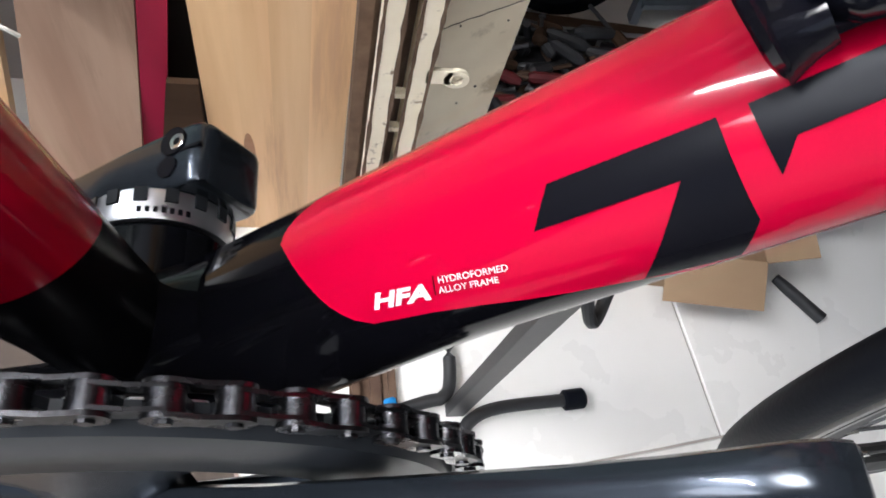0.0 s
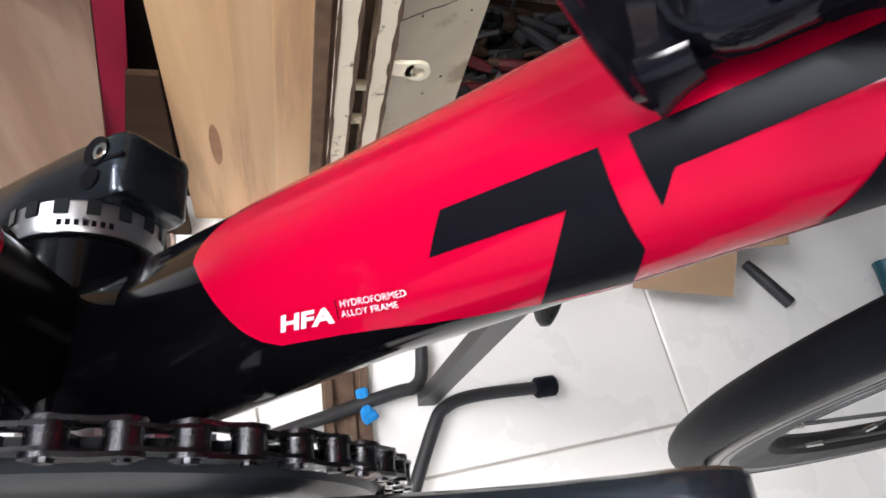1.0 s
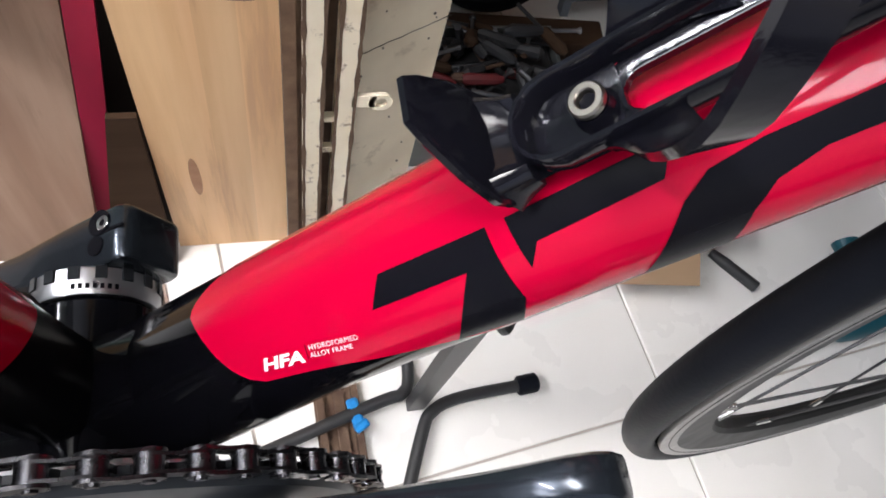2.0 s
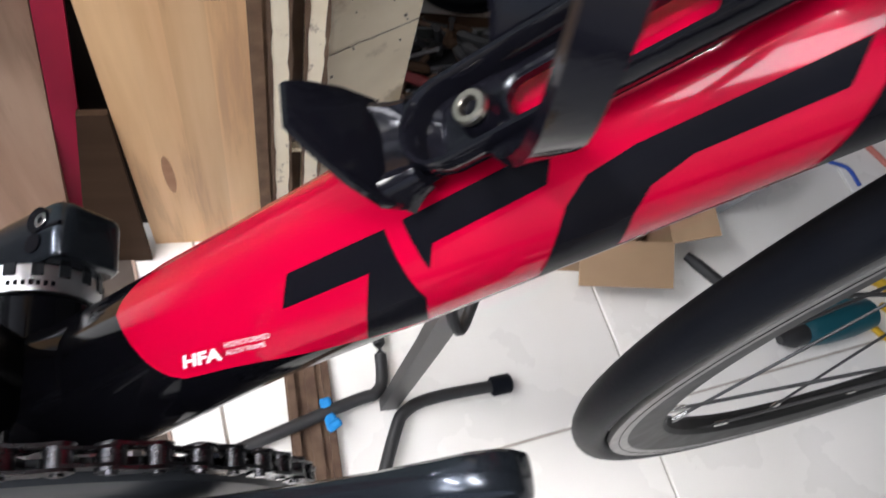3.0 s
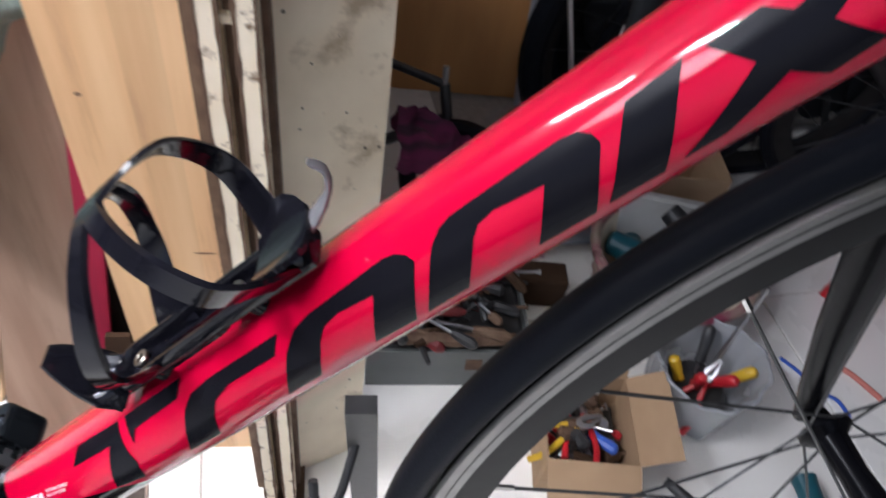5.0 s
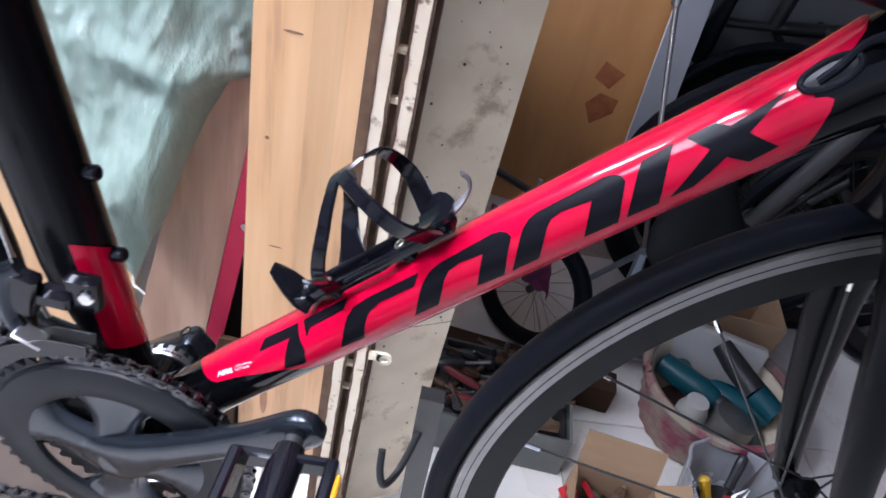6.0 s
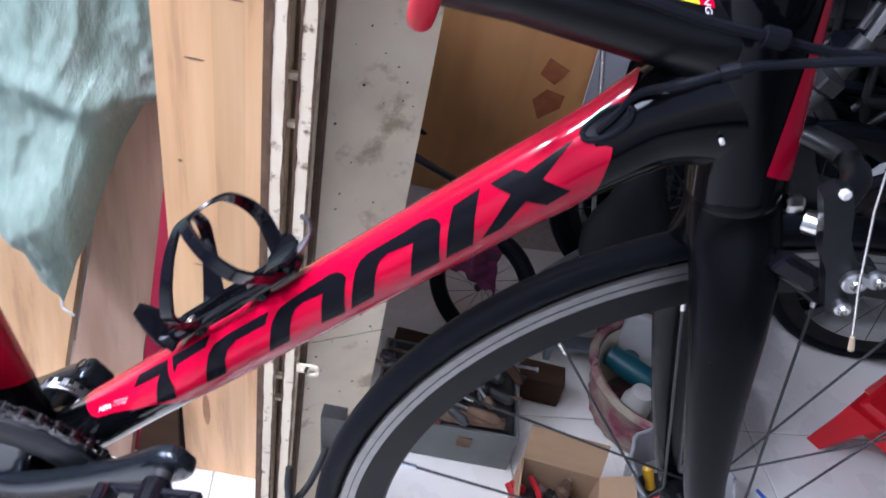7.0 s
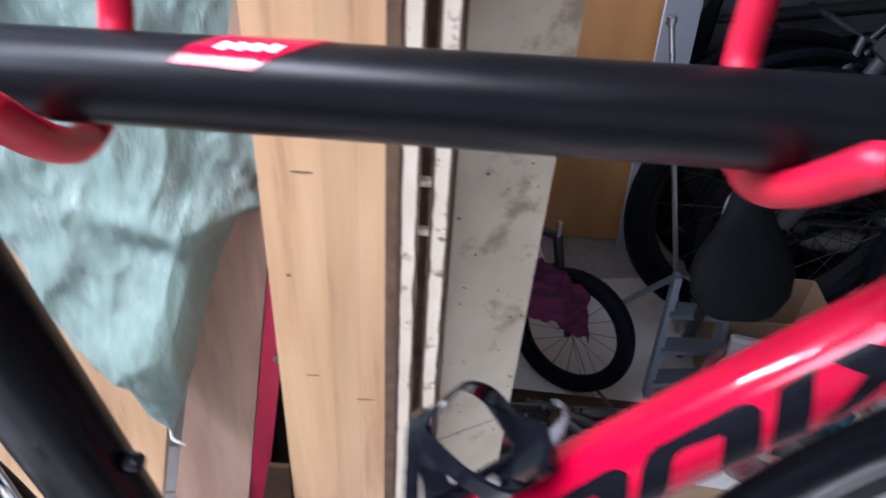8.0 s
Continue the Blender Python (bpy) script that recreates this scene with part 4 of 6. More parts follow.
# front brake
CALIPER = material("black_caliper", (0.010, 0.011, 0.013), 0.3, 0.3, other=(0.014, 0.015, 0.018), scale=80, rough_var=0.05)
BEIGE = material("beige_cable_cap", (0.55, 0.42, 0.28), 0.5, scale=90)
ARM = [(0.362, 1.106), (0.367, 1.112), (0.374, 1.112), (0.381, 1.100), (0.387, 1.086), (0.397, 1.074), (0.409, 1.072), (0.412, 1.058), (0.411, 1.043), (0.405, 1.037), (0.398, 1.040), (0.392, 1.052), (0.386, 1.064), (0.378, 1.074), (0.371, 1.090)]
brake = part("front_brake", Shape().prism([(x, -0.046, z) for x, z in ARM], (0, 0.010, 0)), CALIPER, bike, "black dual-pivot rim brake with bright bolts")
part("far_brake_arm", Shape().prism([(x + 0.006, 0.030, z) for x, z in ARM], (0, 0.010, 0)), CALIPER, brake)
part("brake_bridge", Shape().tube(smooth_path([(0.374, -0.040, 1.100), (0.388, -0.020, 1.106), (0.390, 0.005, 1.106), (0.380, 0.034, 1.100)], 5), 0.0075, 12, flat=0.8), CALIPER, brake)
part("pivot_nut", Shape().disc((0.365, -0.022, 1.086), (1, 0, 0.25), 0.0050, 0.009, 6, 0.0012), STEEL, brake, "bright hexagon nut")
part("spring", Shape().ring((0.377, -0.026, 1.079), (0.8, -0.5, 0.2), [(0.005, -0.004), (0.0065, -0.004), (0.0065, 0.004), (0.005, 0.004)], 20), STEEL, brake)
part("adjuster_cap", Shape().disc((0.370, -0.047, 1.1105), (0.2, -1, 0.1), 0.0026, 0.004, 16, 0.0006), WHITEINK, brake)
for x, z, r, deep in ((0.401, 1.063, 0.0066, 0.005), (0.411, 1.067, 0.0056, 0.004), (0.404, 1.0455, 0.0046, 0.006)):
    part("washer", Shape().disc((x, -0.048, z), (0, 1, 0), r, deep, 20, 0.0008), ALLOY, brake)
    part("bolt", Shape().ring((x, -0.051, z), (0, -1, 0), [(0.0001, -0.0004), (0.0014, -0.0004), (0.0016, 0.0012), (0.0027, 0.0014), (0.0031, 0.0006), (0.0031, -0.003)], 16), STEEL, brake, smooth=25)
part("shoe_holder", Shape().box((0.381, -0.030, 1.050), (0.030, 0.012, 0.014), Matrix.Rotation(radians(20), 3, "Y"), 0.003), PLASTIC, brake)
part("brake_shoe", Shape().box((0.388, -0.022, 1.041), (0.050, 0.010, 0.011), Matrix.Rotation(radians(28), 3, "Y"), 0.003), RUBBER, brake)
part("brake_wire", Shape().tube([(0.375, -0.053, 1.135), (0.383, -0.053, 1.109), (0.401, -0.053, 1.064), (0.420, -0.053, 1.023)], 0.0008, 6), STEEL, brake)
part("brake_wire_end", Shape().tube([(0.4165, -0.053, 1.031), (0.4205, -0.053, 1.022)], [0.0014, 0.0018], 8), BEIGE, brake, "beige crimped cable end")

# stem and bar
part("stem", Shape().tube([HT1 + HTA * 0.045, HT1 + HTA * 0.045 + Vector((0.10, 0, 0.02))], 0.016, 18), BLACKPAINT, bike)
part("headset_spacer", Shape().tube([HT1 - HTA * 0.002, HT1 + HTA * 0.065], 0.018, 20), PLASTIC, bike)
part("handlebar", Shape().tube(smooth_path([(0.52, YC - 0.21, 1.12), (0.50, YC - 0.21, 1.24), (0.45, YC - 0.20, 1.255), (0.385, YC - 0.12, 1.236), (0.385, YC, 1.236), (0.385, YC + 0.12, 1.236), (0.45, YC + 0.20, 1.255), (0.50, YC + 0.21, 1.24), (0.52, YC + 0.21, 1.12)], 5), 0.0135, 14), RUBBER, bike, "taped drop handlebar")

# ---------------------------------------------------------------- the rack's hooks
hook = thing("rack_hook", (0.155, 0.05, 1.14), "red rubber-sleeved steel hook holding the top tube", "hook", "rack hooks")
hp = smooth_path([(0.158, 0.050, 1.56), (0.158, 0.050, 1.4), (0.158, 0.048, 1.20), (0.157, 0.040, 1.156), (0.156, 0.016, 1.137), (0.157, -0.006, 1.1355), (0.159, -0.030, 1.150), (0.162, -0.057, 1.176)], 8)
part("steel_rod", Shape().tube([(0.158, 0.050, 2.72), (0.158, 0.050, 1.5)], 0.0050, 12), STEEL, hook, "bare steel rod above the sleeve")
tip = (hp[-1] - hp[-2]).normalized()
hp += [hp[-1] + tip * 0.0022, hp[-1] + tip * 0.0044, hp[-1] + tip * 0.0058, hp[-1] + tip * 0.0064]
part("sleeve", Shape().tube(hp, [0.0068] * (len(hp) - 4) + [0.0064, 0.0050, 0.0030, 0.0010], 16), HOOKRED, hook, "red rubber sleeve")
copy_thing(hook, pose(-0.0985, 0.05, 1.14))

# ---------------------------------------------------------------- boards, gate rails and sack
def board(name, corners, thick, mat, label, category="board"):
    """A board from its front corners, low left, low right, high right, high left."""
    c = [Vector(p) for p in corners]
    n = (c[1] - c[0]).cross(c[3] - c[0]).normalized()
    return solid(name, Shape().prism(c, -n * thick), mat, label, category)


pine = thing("pine_board", (-0.10, 0.385, 0.0), "light laminated pine board standing upright on the floor", "board")
edges = [(0.0, 0.0), (0.24, 0.22), (0.47, 0.46), (0.73, 0.72), (1.0, 1.0)]
PINEY = (0.412, 0.350)
for k in range(4):
    a0, b0 = -0.170 + 0.156 * edges[k][0], -0.170 + 0.156 * edges[k + 1][0]
    a1, b1 = -0.134 + 0.132 * edges[k][1], -0.134 + 0.132 * edges[k + 1][1]
    part("strip", Shape().prism([(a0, PINEY[0], 0.0), (b0, PINEY[0], 0.0), (b1, PINEY[1], 1.6), (a1, PINEY[1], 1.6)], (0, 0.02, 0)), PINE, pine)


def on_pine(z):
    """The depth of the pine board's face at a height."""
    return PINEY[0] + (PINEY[1] - PINEY[0]) * z / 1.6


board("cream_board", [(0.045, 0.365, 0.0), (0.146, 0.412, 0.0), (0.166, 0.412, 1.6), (0.050, 0.365, 1.6)], 0.02, CREAM, "dirty cream painted board standing beside the gate")
cream = bpy.data.objects["cream_board"]
GRIME = material("dark_grime", (0.05, 0.04, 0.03), 0.8, other=(0.10, 0.08, 0.06), scale=90)
crack = [(0.048 + 0.108 * t, 0.366 + 0.0455 * t - 0.0008, 0.466 + 0.014 * t + 0.002 * noise.noise((t * 9, 0, 0))) for t in (k / 16 for k in range(17))]
part("crack", Shape().tube(crack, [0.0004 + 0.0003 * abs(noise.noise((k * 0.7, 3, 0))) for k in range(17)], 5), GRIME, cream, "thin dark crack")
rs = random.Random(5)
for k in range(70):
    t, z, r = rs.random() * 0.9 + 0.05, rs.uniform(0.15, 1.3), rs.choice((0.0006, 0.0009, 0.0012, 0.0018))
    part("speck", Shape().disc((0.046 + 0.110 * t, 0.3654 + 0.0468 * t - 0.0006, z), (0.39, -0.92, 0), r, 0.0006, 9), GRIME, cream)
gate = thing("folding_gate", (0.03, 0.31, 0.0), "collapsed folding steel gate with chipped cream paint", "gate")
for x in (0.0105, 0.039):
    part("gate_rail", Shape().box((x, 0.315, 0.9), (0.016, 0.028, 1.76), None, 0.002), RAILPAINT, gate, "cream painted upright, rusting through")
part("gate_back_rail", Shape().box((0.025, 0.345, 0.9), (0.055, 0.02, 1.76)), RUST, gate)
part("gate_edge_rail", Shape().box((-0.008, 0.345, 0.9), (0.012, 0.03, 1.76)), RUST, gate)
for z in (0.922, 0.866, 0.45, 0.40, 1.4, 1.46):
    part("gate_tie", Shape().box((0.025, 0.312, z), (0.016, 0.008, 0.008), None, 0.001), RAILPAINT, gate)
for x in (0.0025, 0.0185, 0.031, 0.047):
    strip = []
    for k in range(150):
        z = 0.02 + k * 0.0118
        w = 0.0011 + 0.0022 * max(0.0, noise.noise((x * 300, z * 38, 3.0))) + 0.0016 * max(0.0, noise.noise((x * 200, z * 130, 5.0)))
        strip.append([(x - w, 0.3005, z), (x + w, 0.3005, z), (x + w, 0.3025, z), (x - w, 0.3025, z)])
    part("rust_edge", Shape().loops(strip), RUST, gate, "rusty bare edge", smooth=0)
eye = Shape().ring((0.070, 0.303, 0.484), (0, 1, 0), [(0.006, -0.002), (0.011, -0.002), (0.011, 0.002), (0.006, 0.002)], 20)
eye.box((0.055, 0.303, 0.486), (0.022, 0.004, 0.016))
part("lock_eye", eye, RAILPAINT, gate, "cream painted eye for a padlock")

track = solid("floor_track", Shape().box((0.045, -0.05, -0.004), (0.062, 1.0, 0.012), Matrix.Rotation(radians(2.5), 3, "Z")).box((0.049, -0.05, 0.002), (0.014, 1.0, 0.012), Matrix.Rotation(radians(2.5), 3, "Z")).box((0.022, -0.05, 0.004), (0.010, 1.0, 0.018), Matrix.Rotation(radians(2.5), 3, "Z")).box((0.071, -0.05, 0.004), (0.010, 1.0, 0.018), Matrix.Rotation(radians(2.5), 3, "Z")), RUST, "rusty steel gate track set in the floor", "track", "structure")

board("plywood_board", [(-0.415, 0.405, 0.0), (-0.278, 0.405, 0.0), (-0.085, 0.50, 1.3), (-0.120, 0.50, 1.3)], 0.02, PLY, "pinkish plywood board leaning behind the sack")
board("pale_board", [(-0.95, 0.50, 0.0), (-0.46, 0.50, 0.0), (-0.26, 0.62, 1.0), (-0.80, 0.62, 1.0)], 0.02, PINE, "pale wooden board leaning against the wall")
DARKWOOD = material("dark_brown_timber", (0.040, 0.022, 0.013), 0.75, other=(0.065, 0.038, 0.022), scale=8, stretch=(0.5, 5, 5), bump=0.15, spec=0.1)
BLACKBOARD = material("near_black_filler", (0.012, 0.009, 0.008), 0.8, other=(0.02, 0.015, 0.012), scale=10, stretch=(5, 5, 0.5), spec=0.1)
# Added panel: its near-black colour stands in for the shade behind the bar.
board("dark_board", [(-0.285, 0.448, 0.0), (-0.12, 0.448, 0.0), (-0.03, 0.475, 1.0), (-0.085, 0.475, 1.0)], 0.015, BLACKBOARD, "near-black board added for the shaded gap behind the red bar")
bar = thing("red_bar", (-0.267, 0.432, 0.0), "red painted flat bar leaning behind the pine board", "bar")
part("flat", Shape().loops([[Vector(p) + Vector((x, y, 0)) for x, y in ((-0.014, -0.004), (0.014, -0.004), (0.014, 0.004), (-0.014, 0.004))] for p in ((-0.267, 0.432, 0.0), (-0.145, 0.432, 0.75), (-0.072, 0.43, 1.2))]), PINKBAR, bar)
part("hole_rim", Shape().ring((-0.107, 0.4265, 0.98), (0, 1, 0), [(0.0035, -0.001), (0.006, -0.001), (0.006, 0.001), (0.0035, 0.001)], 14), PINKBAR, bar)
board("dark_plank", [(-0.262, 0.385, 0.0), (-0.174, 0.385, 0.0), (-0.165, 0.396, 0.34), (-0.196, 0.396, 0.34)], 0.008, DARKWOOD, "short dark brown plank leaning at the foot of the boards")

# a stained sheet on the floor below the boards
SHEET = material("dark_stained_sheet", (0.060, 0.046, 0.037), 0.65, other=(0.095, 0.070, 0.052), scale=9, amount=0.9, stains=(0.26, 0.24, 0.21), stain_scale=14, stain_at=0.66, bump=0.15, spec=0.2)
PINKEDGE = material("raw_sheet_edge", (0.36, 0.26, 0.21), 0.8, other=(0.25, 0.17, 0.13), scale=50)
sheet = thing("floor_sheet", (-0.5, 0.0, 0.0), "dark brown stained wooden sheet lying on the tiles", "sheet")
SHEETY = (-0.40, -0.2, 0.0, 0.10, 0.2, 0.30, 0.40)
top = [(-0.90, -0.40), *((-0.126 - 0.2 * y + 0.002 * noise.noise((y * 20, 0, 0)), y) for y in SHEETY), (-0.90, 0.40)]
part("board", Shape().prism([(x, y, 0.0015) for x, y in top], (0, 0, 0.0035)), SHEET, sheet)
part("raw_edge", Shape().loops([[(x + 0.0003, y, 0.0015), (x + 0.0050, y, 0.0015), (x + 0.0045, y, 0.0042), (x + 0.0003, y, 0.0042)] for x, y in top[1:-1]]), PINKEDGE, sheet, "pale raw edge")

# the sack
LOWX = [-0.85, -0.60, -0.47, -0.40, -0.335, -0.300, -0.270, -0.245, -0.225, -0.205, -0.14]
LOWZ = [0.86, 0.80, 0.715, 0.600, 0.515, 0.472, 0.560, 0.655, 0.720, 0.752, 0.775]
rows = []
NU, NV = 190, 170
for j in range(NV + 1):
    v = j / NV
    row = []
    for i in range(NU + 1):
        x = -0.85 + 0.71 * i / NU
        low = float(np.interp(x, LOWX, LOWZ))
        z = low + (1.5 - low) * v ** 1.25
        up = z - low
        front = 0.345 + 0.10 * min(abs(x + 0.31) / 0.18, 1.0) ** 1.5 if x > -0.31 else 0.345 + 0.03 * min(abs(x + 0.31) / 0.3, 1.0)
        y = front + 0.05 * math.exp(-up / 0.03) * (0.3 if abs(x + 0.30) < 0.03 else 1.0) + 0.12 * min(max((z - 0.62) / 0.35, 0), 1) * math.exp(-((x + 0.3) / 0.25) ** 2)
        crease = abs(noise.noise((x * 6 + z * 2, z * 4.5 - x * 2, 1.0)))
        fold = abs(noise.noise((x * 14 - z * 6, z * 9 + x * 4, 4.0)))
        y += 0.035 * noise.noise((x * 4, z * 4, 8.0)) - 0.038 * (0.35 - crease) - 0.013 * (0.3 - fold)
        tiny = abs(noise.noise((x * 34 + z * 9, z * 20 - x * 12, 6.0)))
        y += -0.006 * (0.3 - tiny) + 0.0025 * noise.noise((x * 90, z * 70, 2.0))
        y -= 0.022 * math.exp(-((z - 0.775 + 0.10 * (x + 0.2)) / 0.018) ** 2) * min(max((x + 0.40) / 0.15, 0), 1)
        row.append((x, y, z))
    rows.append(row)
sack = thing("woven_sack", (-0.45, 0.40, 0.47), "creased grey-green woven plastic sack tied at its lower corner", "sack")
part("sack_cloth", Shape().patch(rows), SACKCLOTH, sack, smooth=80)

# ---------------------------------------------------------------- behind, on the right
board("orange_board", [(0.12, 1.50, 0.0), (0.60, 1.48, 0.0), (0.50, 1.56, 1.7), (0.05, 1.58, 1.7)], 0.03, ORANGEWOOD, "orange varnished wooden panel leaning on the wall")

stand = thing("bike_stand", (0.137, 0.13, 0.0), "black steel display stand with bent tube feet", "bike stand")
part("foot_tube", Shape().tube(smooth_path([(0.312, 0.1435, 0.018), (0.21, 0.135, 0.018), (0.167, 0.120, 0.02), (0.147, 0.09, 0.02), (0.100, -0.03, 0.018)], 6), 0.009, 12), DARKSTEEL, stand)
part("foot_tube", Shape().tube(smooth_path([(0.140, 0.27, 0.018), (0.140, 0.18, 0.018), (0.128, 0.150, 0.02), (0.09, 0.140, 0.02), (-0.085, 0.086, 0.018)], 6), 0.009, 12), DARKSTEEL, stand)
for p, d in (((0.312, 0.1435, 0.018), (1, 0.1, 0)), ((0.100, -0.03, 0.018), (-0.4, -1, 0)), ((0.140, 0.27, 0.018), (0, 1, 0)), ((-0.085, 0.086, 0.018), (-1, -0.3, 0))):
    part("rubber_foot", Shape().disc(p, d, 0.0145, 0.032, 18, 0.003), RUBBER, stand)
part("upright", Shape().loops([[Vector(c) + Vector((x, y, 0)) for x, y in ((-0.012, -0.008), (0.012, -0.008), (0.012, 0.008), (-0.012, 0.008))] for c in ((0.146, 0.136, 0.0), (0.150, 0.125, 0.30), (0.131, 0.089, 0.69))]), DARKSTEEL, stand, "flat steel upright")
part("hook_arm", Shape().tube(smooth_path([(0.130, 0.092, 0.635), (0.118, 0.062, 0.602), (0.106, 0.042, 0.598), (0.099, 0.048, 0.610), (0.0965, 0.060, 0.628)], 5), 0.0038, 10), DARKSTEEL, stand)

KNOT = material("dark_wood_knot", (0.20, 0.11, 0.06), 0.6, other=(0.28, 0.16, 0.09), scale=60)
STRING = material("frayed_white_string", (0.6, 0.58, 0.52), 0.9, scale=80)
for kx, ky, kz, kw, kh in ((-0.104, 0, 0.882, 0.012, 0.0016), (-0.130, 0, 0.737, 0.0030, 0.0026), (-0.046, 0, 0.515, 0.013, 0.0016), (-0.114, 0, 0.560, 0.010, 0.0012), (-0.056, 0, 0.960, 0.009, 0.0012)):
    part("knot", Shape().loops([[(kx + q * kw * math.cos(a), on_pine(kz + q * kh * math.sin(a)) - 0.0007 - 0.0004 * (1 - q), kz + q * kh * math.sin(a)) for a in (2 * math.pi * k / 14 for k in range(14))] for q in (1.0, 0.5)]), KNOT, pine)
STAIN = material("reddish_wood_stain", (0.34, 0.155, 0.075), 0.6, other=(0.44, 0.23, 0.12), scale=40, amount=0.9)
part("stain", Shape().loops([[(-0.1225 + q * 0.0065 * math.cos(a), on_pine(0.205 + q * 0.046 * math.sin(a)) - 0.0006 - 0.0003 * (1 - q), 0.205 + q * 0.046 * math.sin(a)) for a in (2 * math.pi * k / 24 for k in range(24))] for q in (1.0, 0.5)]), STAIN, pine, "long reddish stain")
part("tie_string", Shape().tube(smooth_path([(-0.303, 0.352, 0.480), (-0.300, 0.345, 0.468), (-0.292, 0.343, 0.463), (-0.285, 0.344, 0.455)], 5), 0.0022, 6), STRING, sack, "frayed white string")
latch = solid("bar_latch", Shape().box((-0.160, 0.418, 0.545), (0.012, 0.012, 0.034), None, 0.002).disc((-0.164, 0.414, 0.565), (0, 1, 0), 0.006, 0.012, 12), STEEL, "small bright latch fixed to the red bar", "latch")
PAPER = material("white_paper_scrap", (0.72, 0.70, 0.70), 0.7, scale=20)
solid("paper_label", Shape().box((-0.50, 0.560, 0.46), (0.11, 0.003, 0.13), Matrix.Rotation(radians(20), 3, "Y")), PAPER, "torn white paper stuck to the pale board", "paper")

# ---------------------------------------------------------------- things on the floor behind
def carton(name, at, size, yaw, label, flap=True):
    """An open carton with thin walls and flaps."""
    w, d, h = size
    m = Matrix.Translation(at) @ Matrix.Rotation(radians(yaw), 4, "Z")
    box = thing(name, at, label, "box")
    t = 0.004

    def wall(c, s, turn=None, nm="side"):
        sh = Shape().box((0, 0, 0), s)
        mm = m @ Matrix.Translation(c) @ (turn or Matrix.Identity(4))
        sh.v = [tuple(mm @ Vector(p)) for p in sh.v]
        part(nm, sh, CARD, box)

    wall((0, -d / 2, h / 2), (w, t, h))
    wall((0, d / 2, h / 2), (w, t, h))
    wall((-w / 2, 0, h / 2), (t, d - t, h))
    wall((w / 2, 0, h / 2), (t, d - t, h))
    wall((0, 0, t / 2), (w - 2 * t, d - 2 * t, t), nm="bottom")
    if flap:
        for sx, sy in ((0, -1), (0, 1), (1, 0)):
            ln = 0.07
            if sy:
                c = Matrix.Translation((0, sy * (d / 2 + 0.004), h)) @ Matrix.Rotation(radians(sy * 62), 4, "X") @ Matrix.Translation((0, sy * 0.0, ln / 2))
                c = Matrix.Translation((0, sy * d / 2, h)) @ Matrix.Rotation(radians(-sy * (115 if sy < 0 else 25)), 4, "X") @ Matrix.Translation((0, 0, ln / 2))
                wall((0, 0, 0), (w, t * 0.7, ln), c, "flap")
            else:
                c = Matrix.Translation((w / 2, 0, h)) @ Matrix.Rotation(radians(60), 4, "Y") @ Matrix.Translation((0, 0, ln / 2))
                wall((0, 0, 0), (t * 0.7, d, ln), c, "flap")
    return box, m


carton_a, ma = carton("cardboard_box", (0.535, 0.405, 0.0), (0.155, 0.17, 0.11), -6, "open brown cardboard box full of small tools")
carton_b, mb = carton("cardboard_box", (0.83, 1.035, 0.0), (0.27, 0.17, 0.185), -3, "brown cardboard box with its flaps open", False)

# loose tools in the box
REDHANDLE = material("red_handle_plastic", (0.45, 0.012, 0.02), 0.4, scale=40)
YELLOWHANDLE = material("yellow_handle_plastic", (0.62, 0.38, 0.02), 0.4, scale=40)
BLUEHANDLE = material("blue_handle_plastic", (0.03, 0.09, 0.40), 0.4, scale=40)
rng = random.Random(7)


def screwdriver(p, q, mat, label="screwdriver with a plastic handle", group="hand tools"):
    """A handle from p and a shaft to q."""
    p, q = Vector(p), Vector(q)
    tl = thing("screwdriver", p, label, "screwdriver", group)
    h = p.lerp(q, 0.48)
    part("handle", Shape().tube([p, p.lerp(h, 0.08), p.lerp(h, 0.3), p.lerp(h, 0.7), p.lerp(h, 0.93), h], [0.006, 0.0105, 0.0115, 0.0095, 0.0110, 0.005], 10), mat, tl)
    part("shaft", Shape().tube([h, q], 0.0028, 8), TOOLSTEEL, tl)
    return tl


def pliers(p, ang, mat, roll=0.0, label="pliers with plastic grips"):
    """Two grips, a pivot and jaws, lying flat and then turned."""
    tl = thing("pliers", p, label, "pliers", "hand tools")
    m = Matrix.Translation(p) @ Matrix.Rotation(radians(ang), 4, "Z") @ Matrix.Rotation(radians(roll), 4, "Y")
    for sd in (-1, 1):
        part("grip", Shape().tube([m @ Vector(c) for c in smooth_path([(-0.105, sd * 0.026, 0.006), (-0.07, sd * 0.026, 0.006), (-0.03, sd * 0.012, 0.006), (0, sd * 0.004, 0.006)], 4)], [0.006] * 8 + [0.0055, 0.005, 0.0045, 0.004, 0.004], 8), mat, tl)
        part("jaw", Shape().tube([m @ Vector(c) for c in ((0, -sd * 0.004, 0.006), (0.015, -sd * 0.008, 0.006), (0.045, -sd * 0.002, 0.006))], [0.006, 0.0065, 0.002], 8), TOOLSTEEL, tl)
    part("pivot", Shape().disc(m @ Vector((0.002, 0, 0.006)), m.to_3x3() @ Vector((0, 0, 1)), 0.006, 0.014, 12), TOOLSTEEL, tl)
    return tl


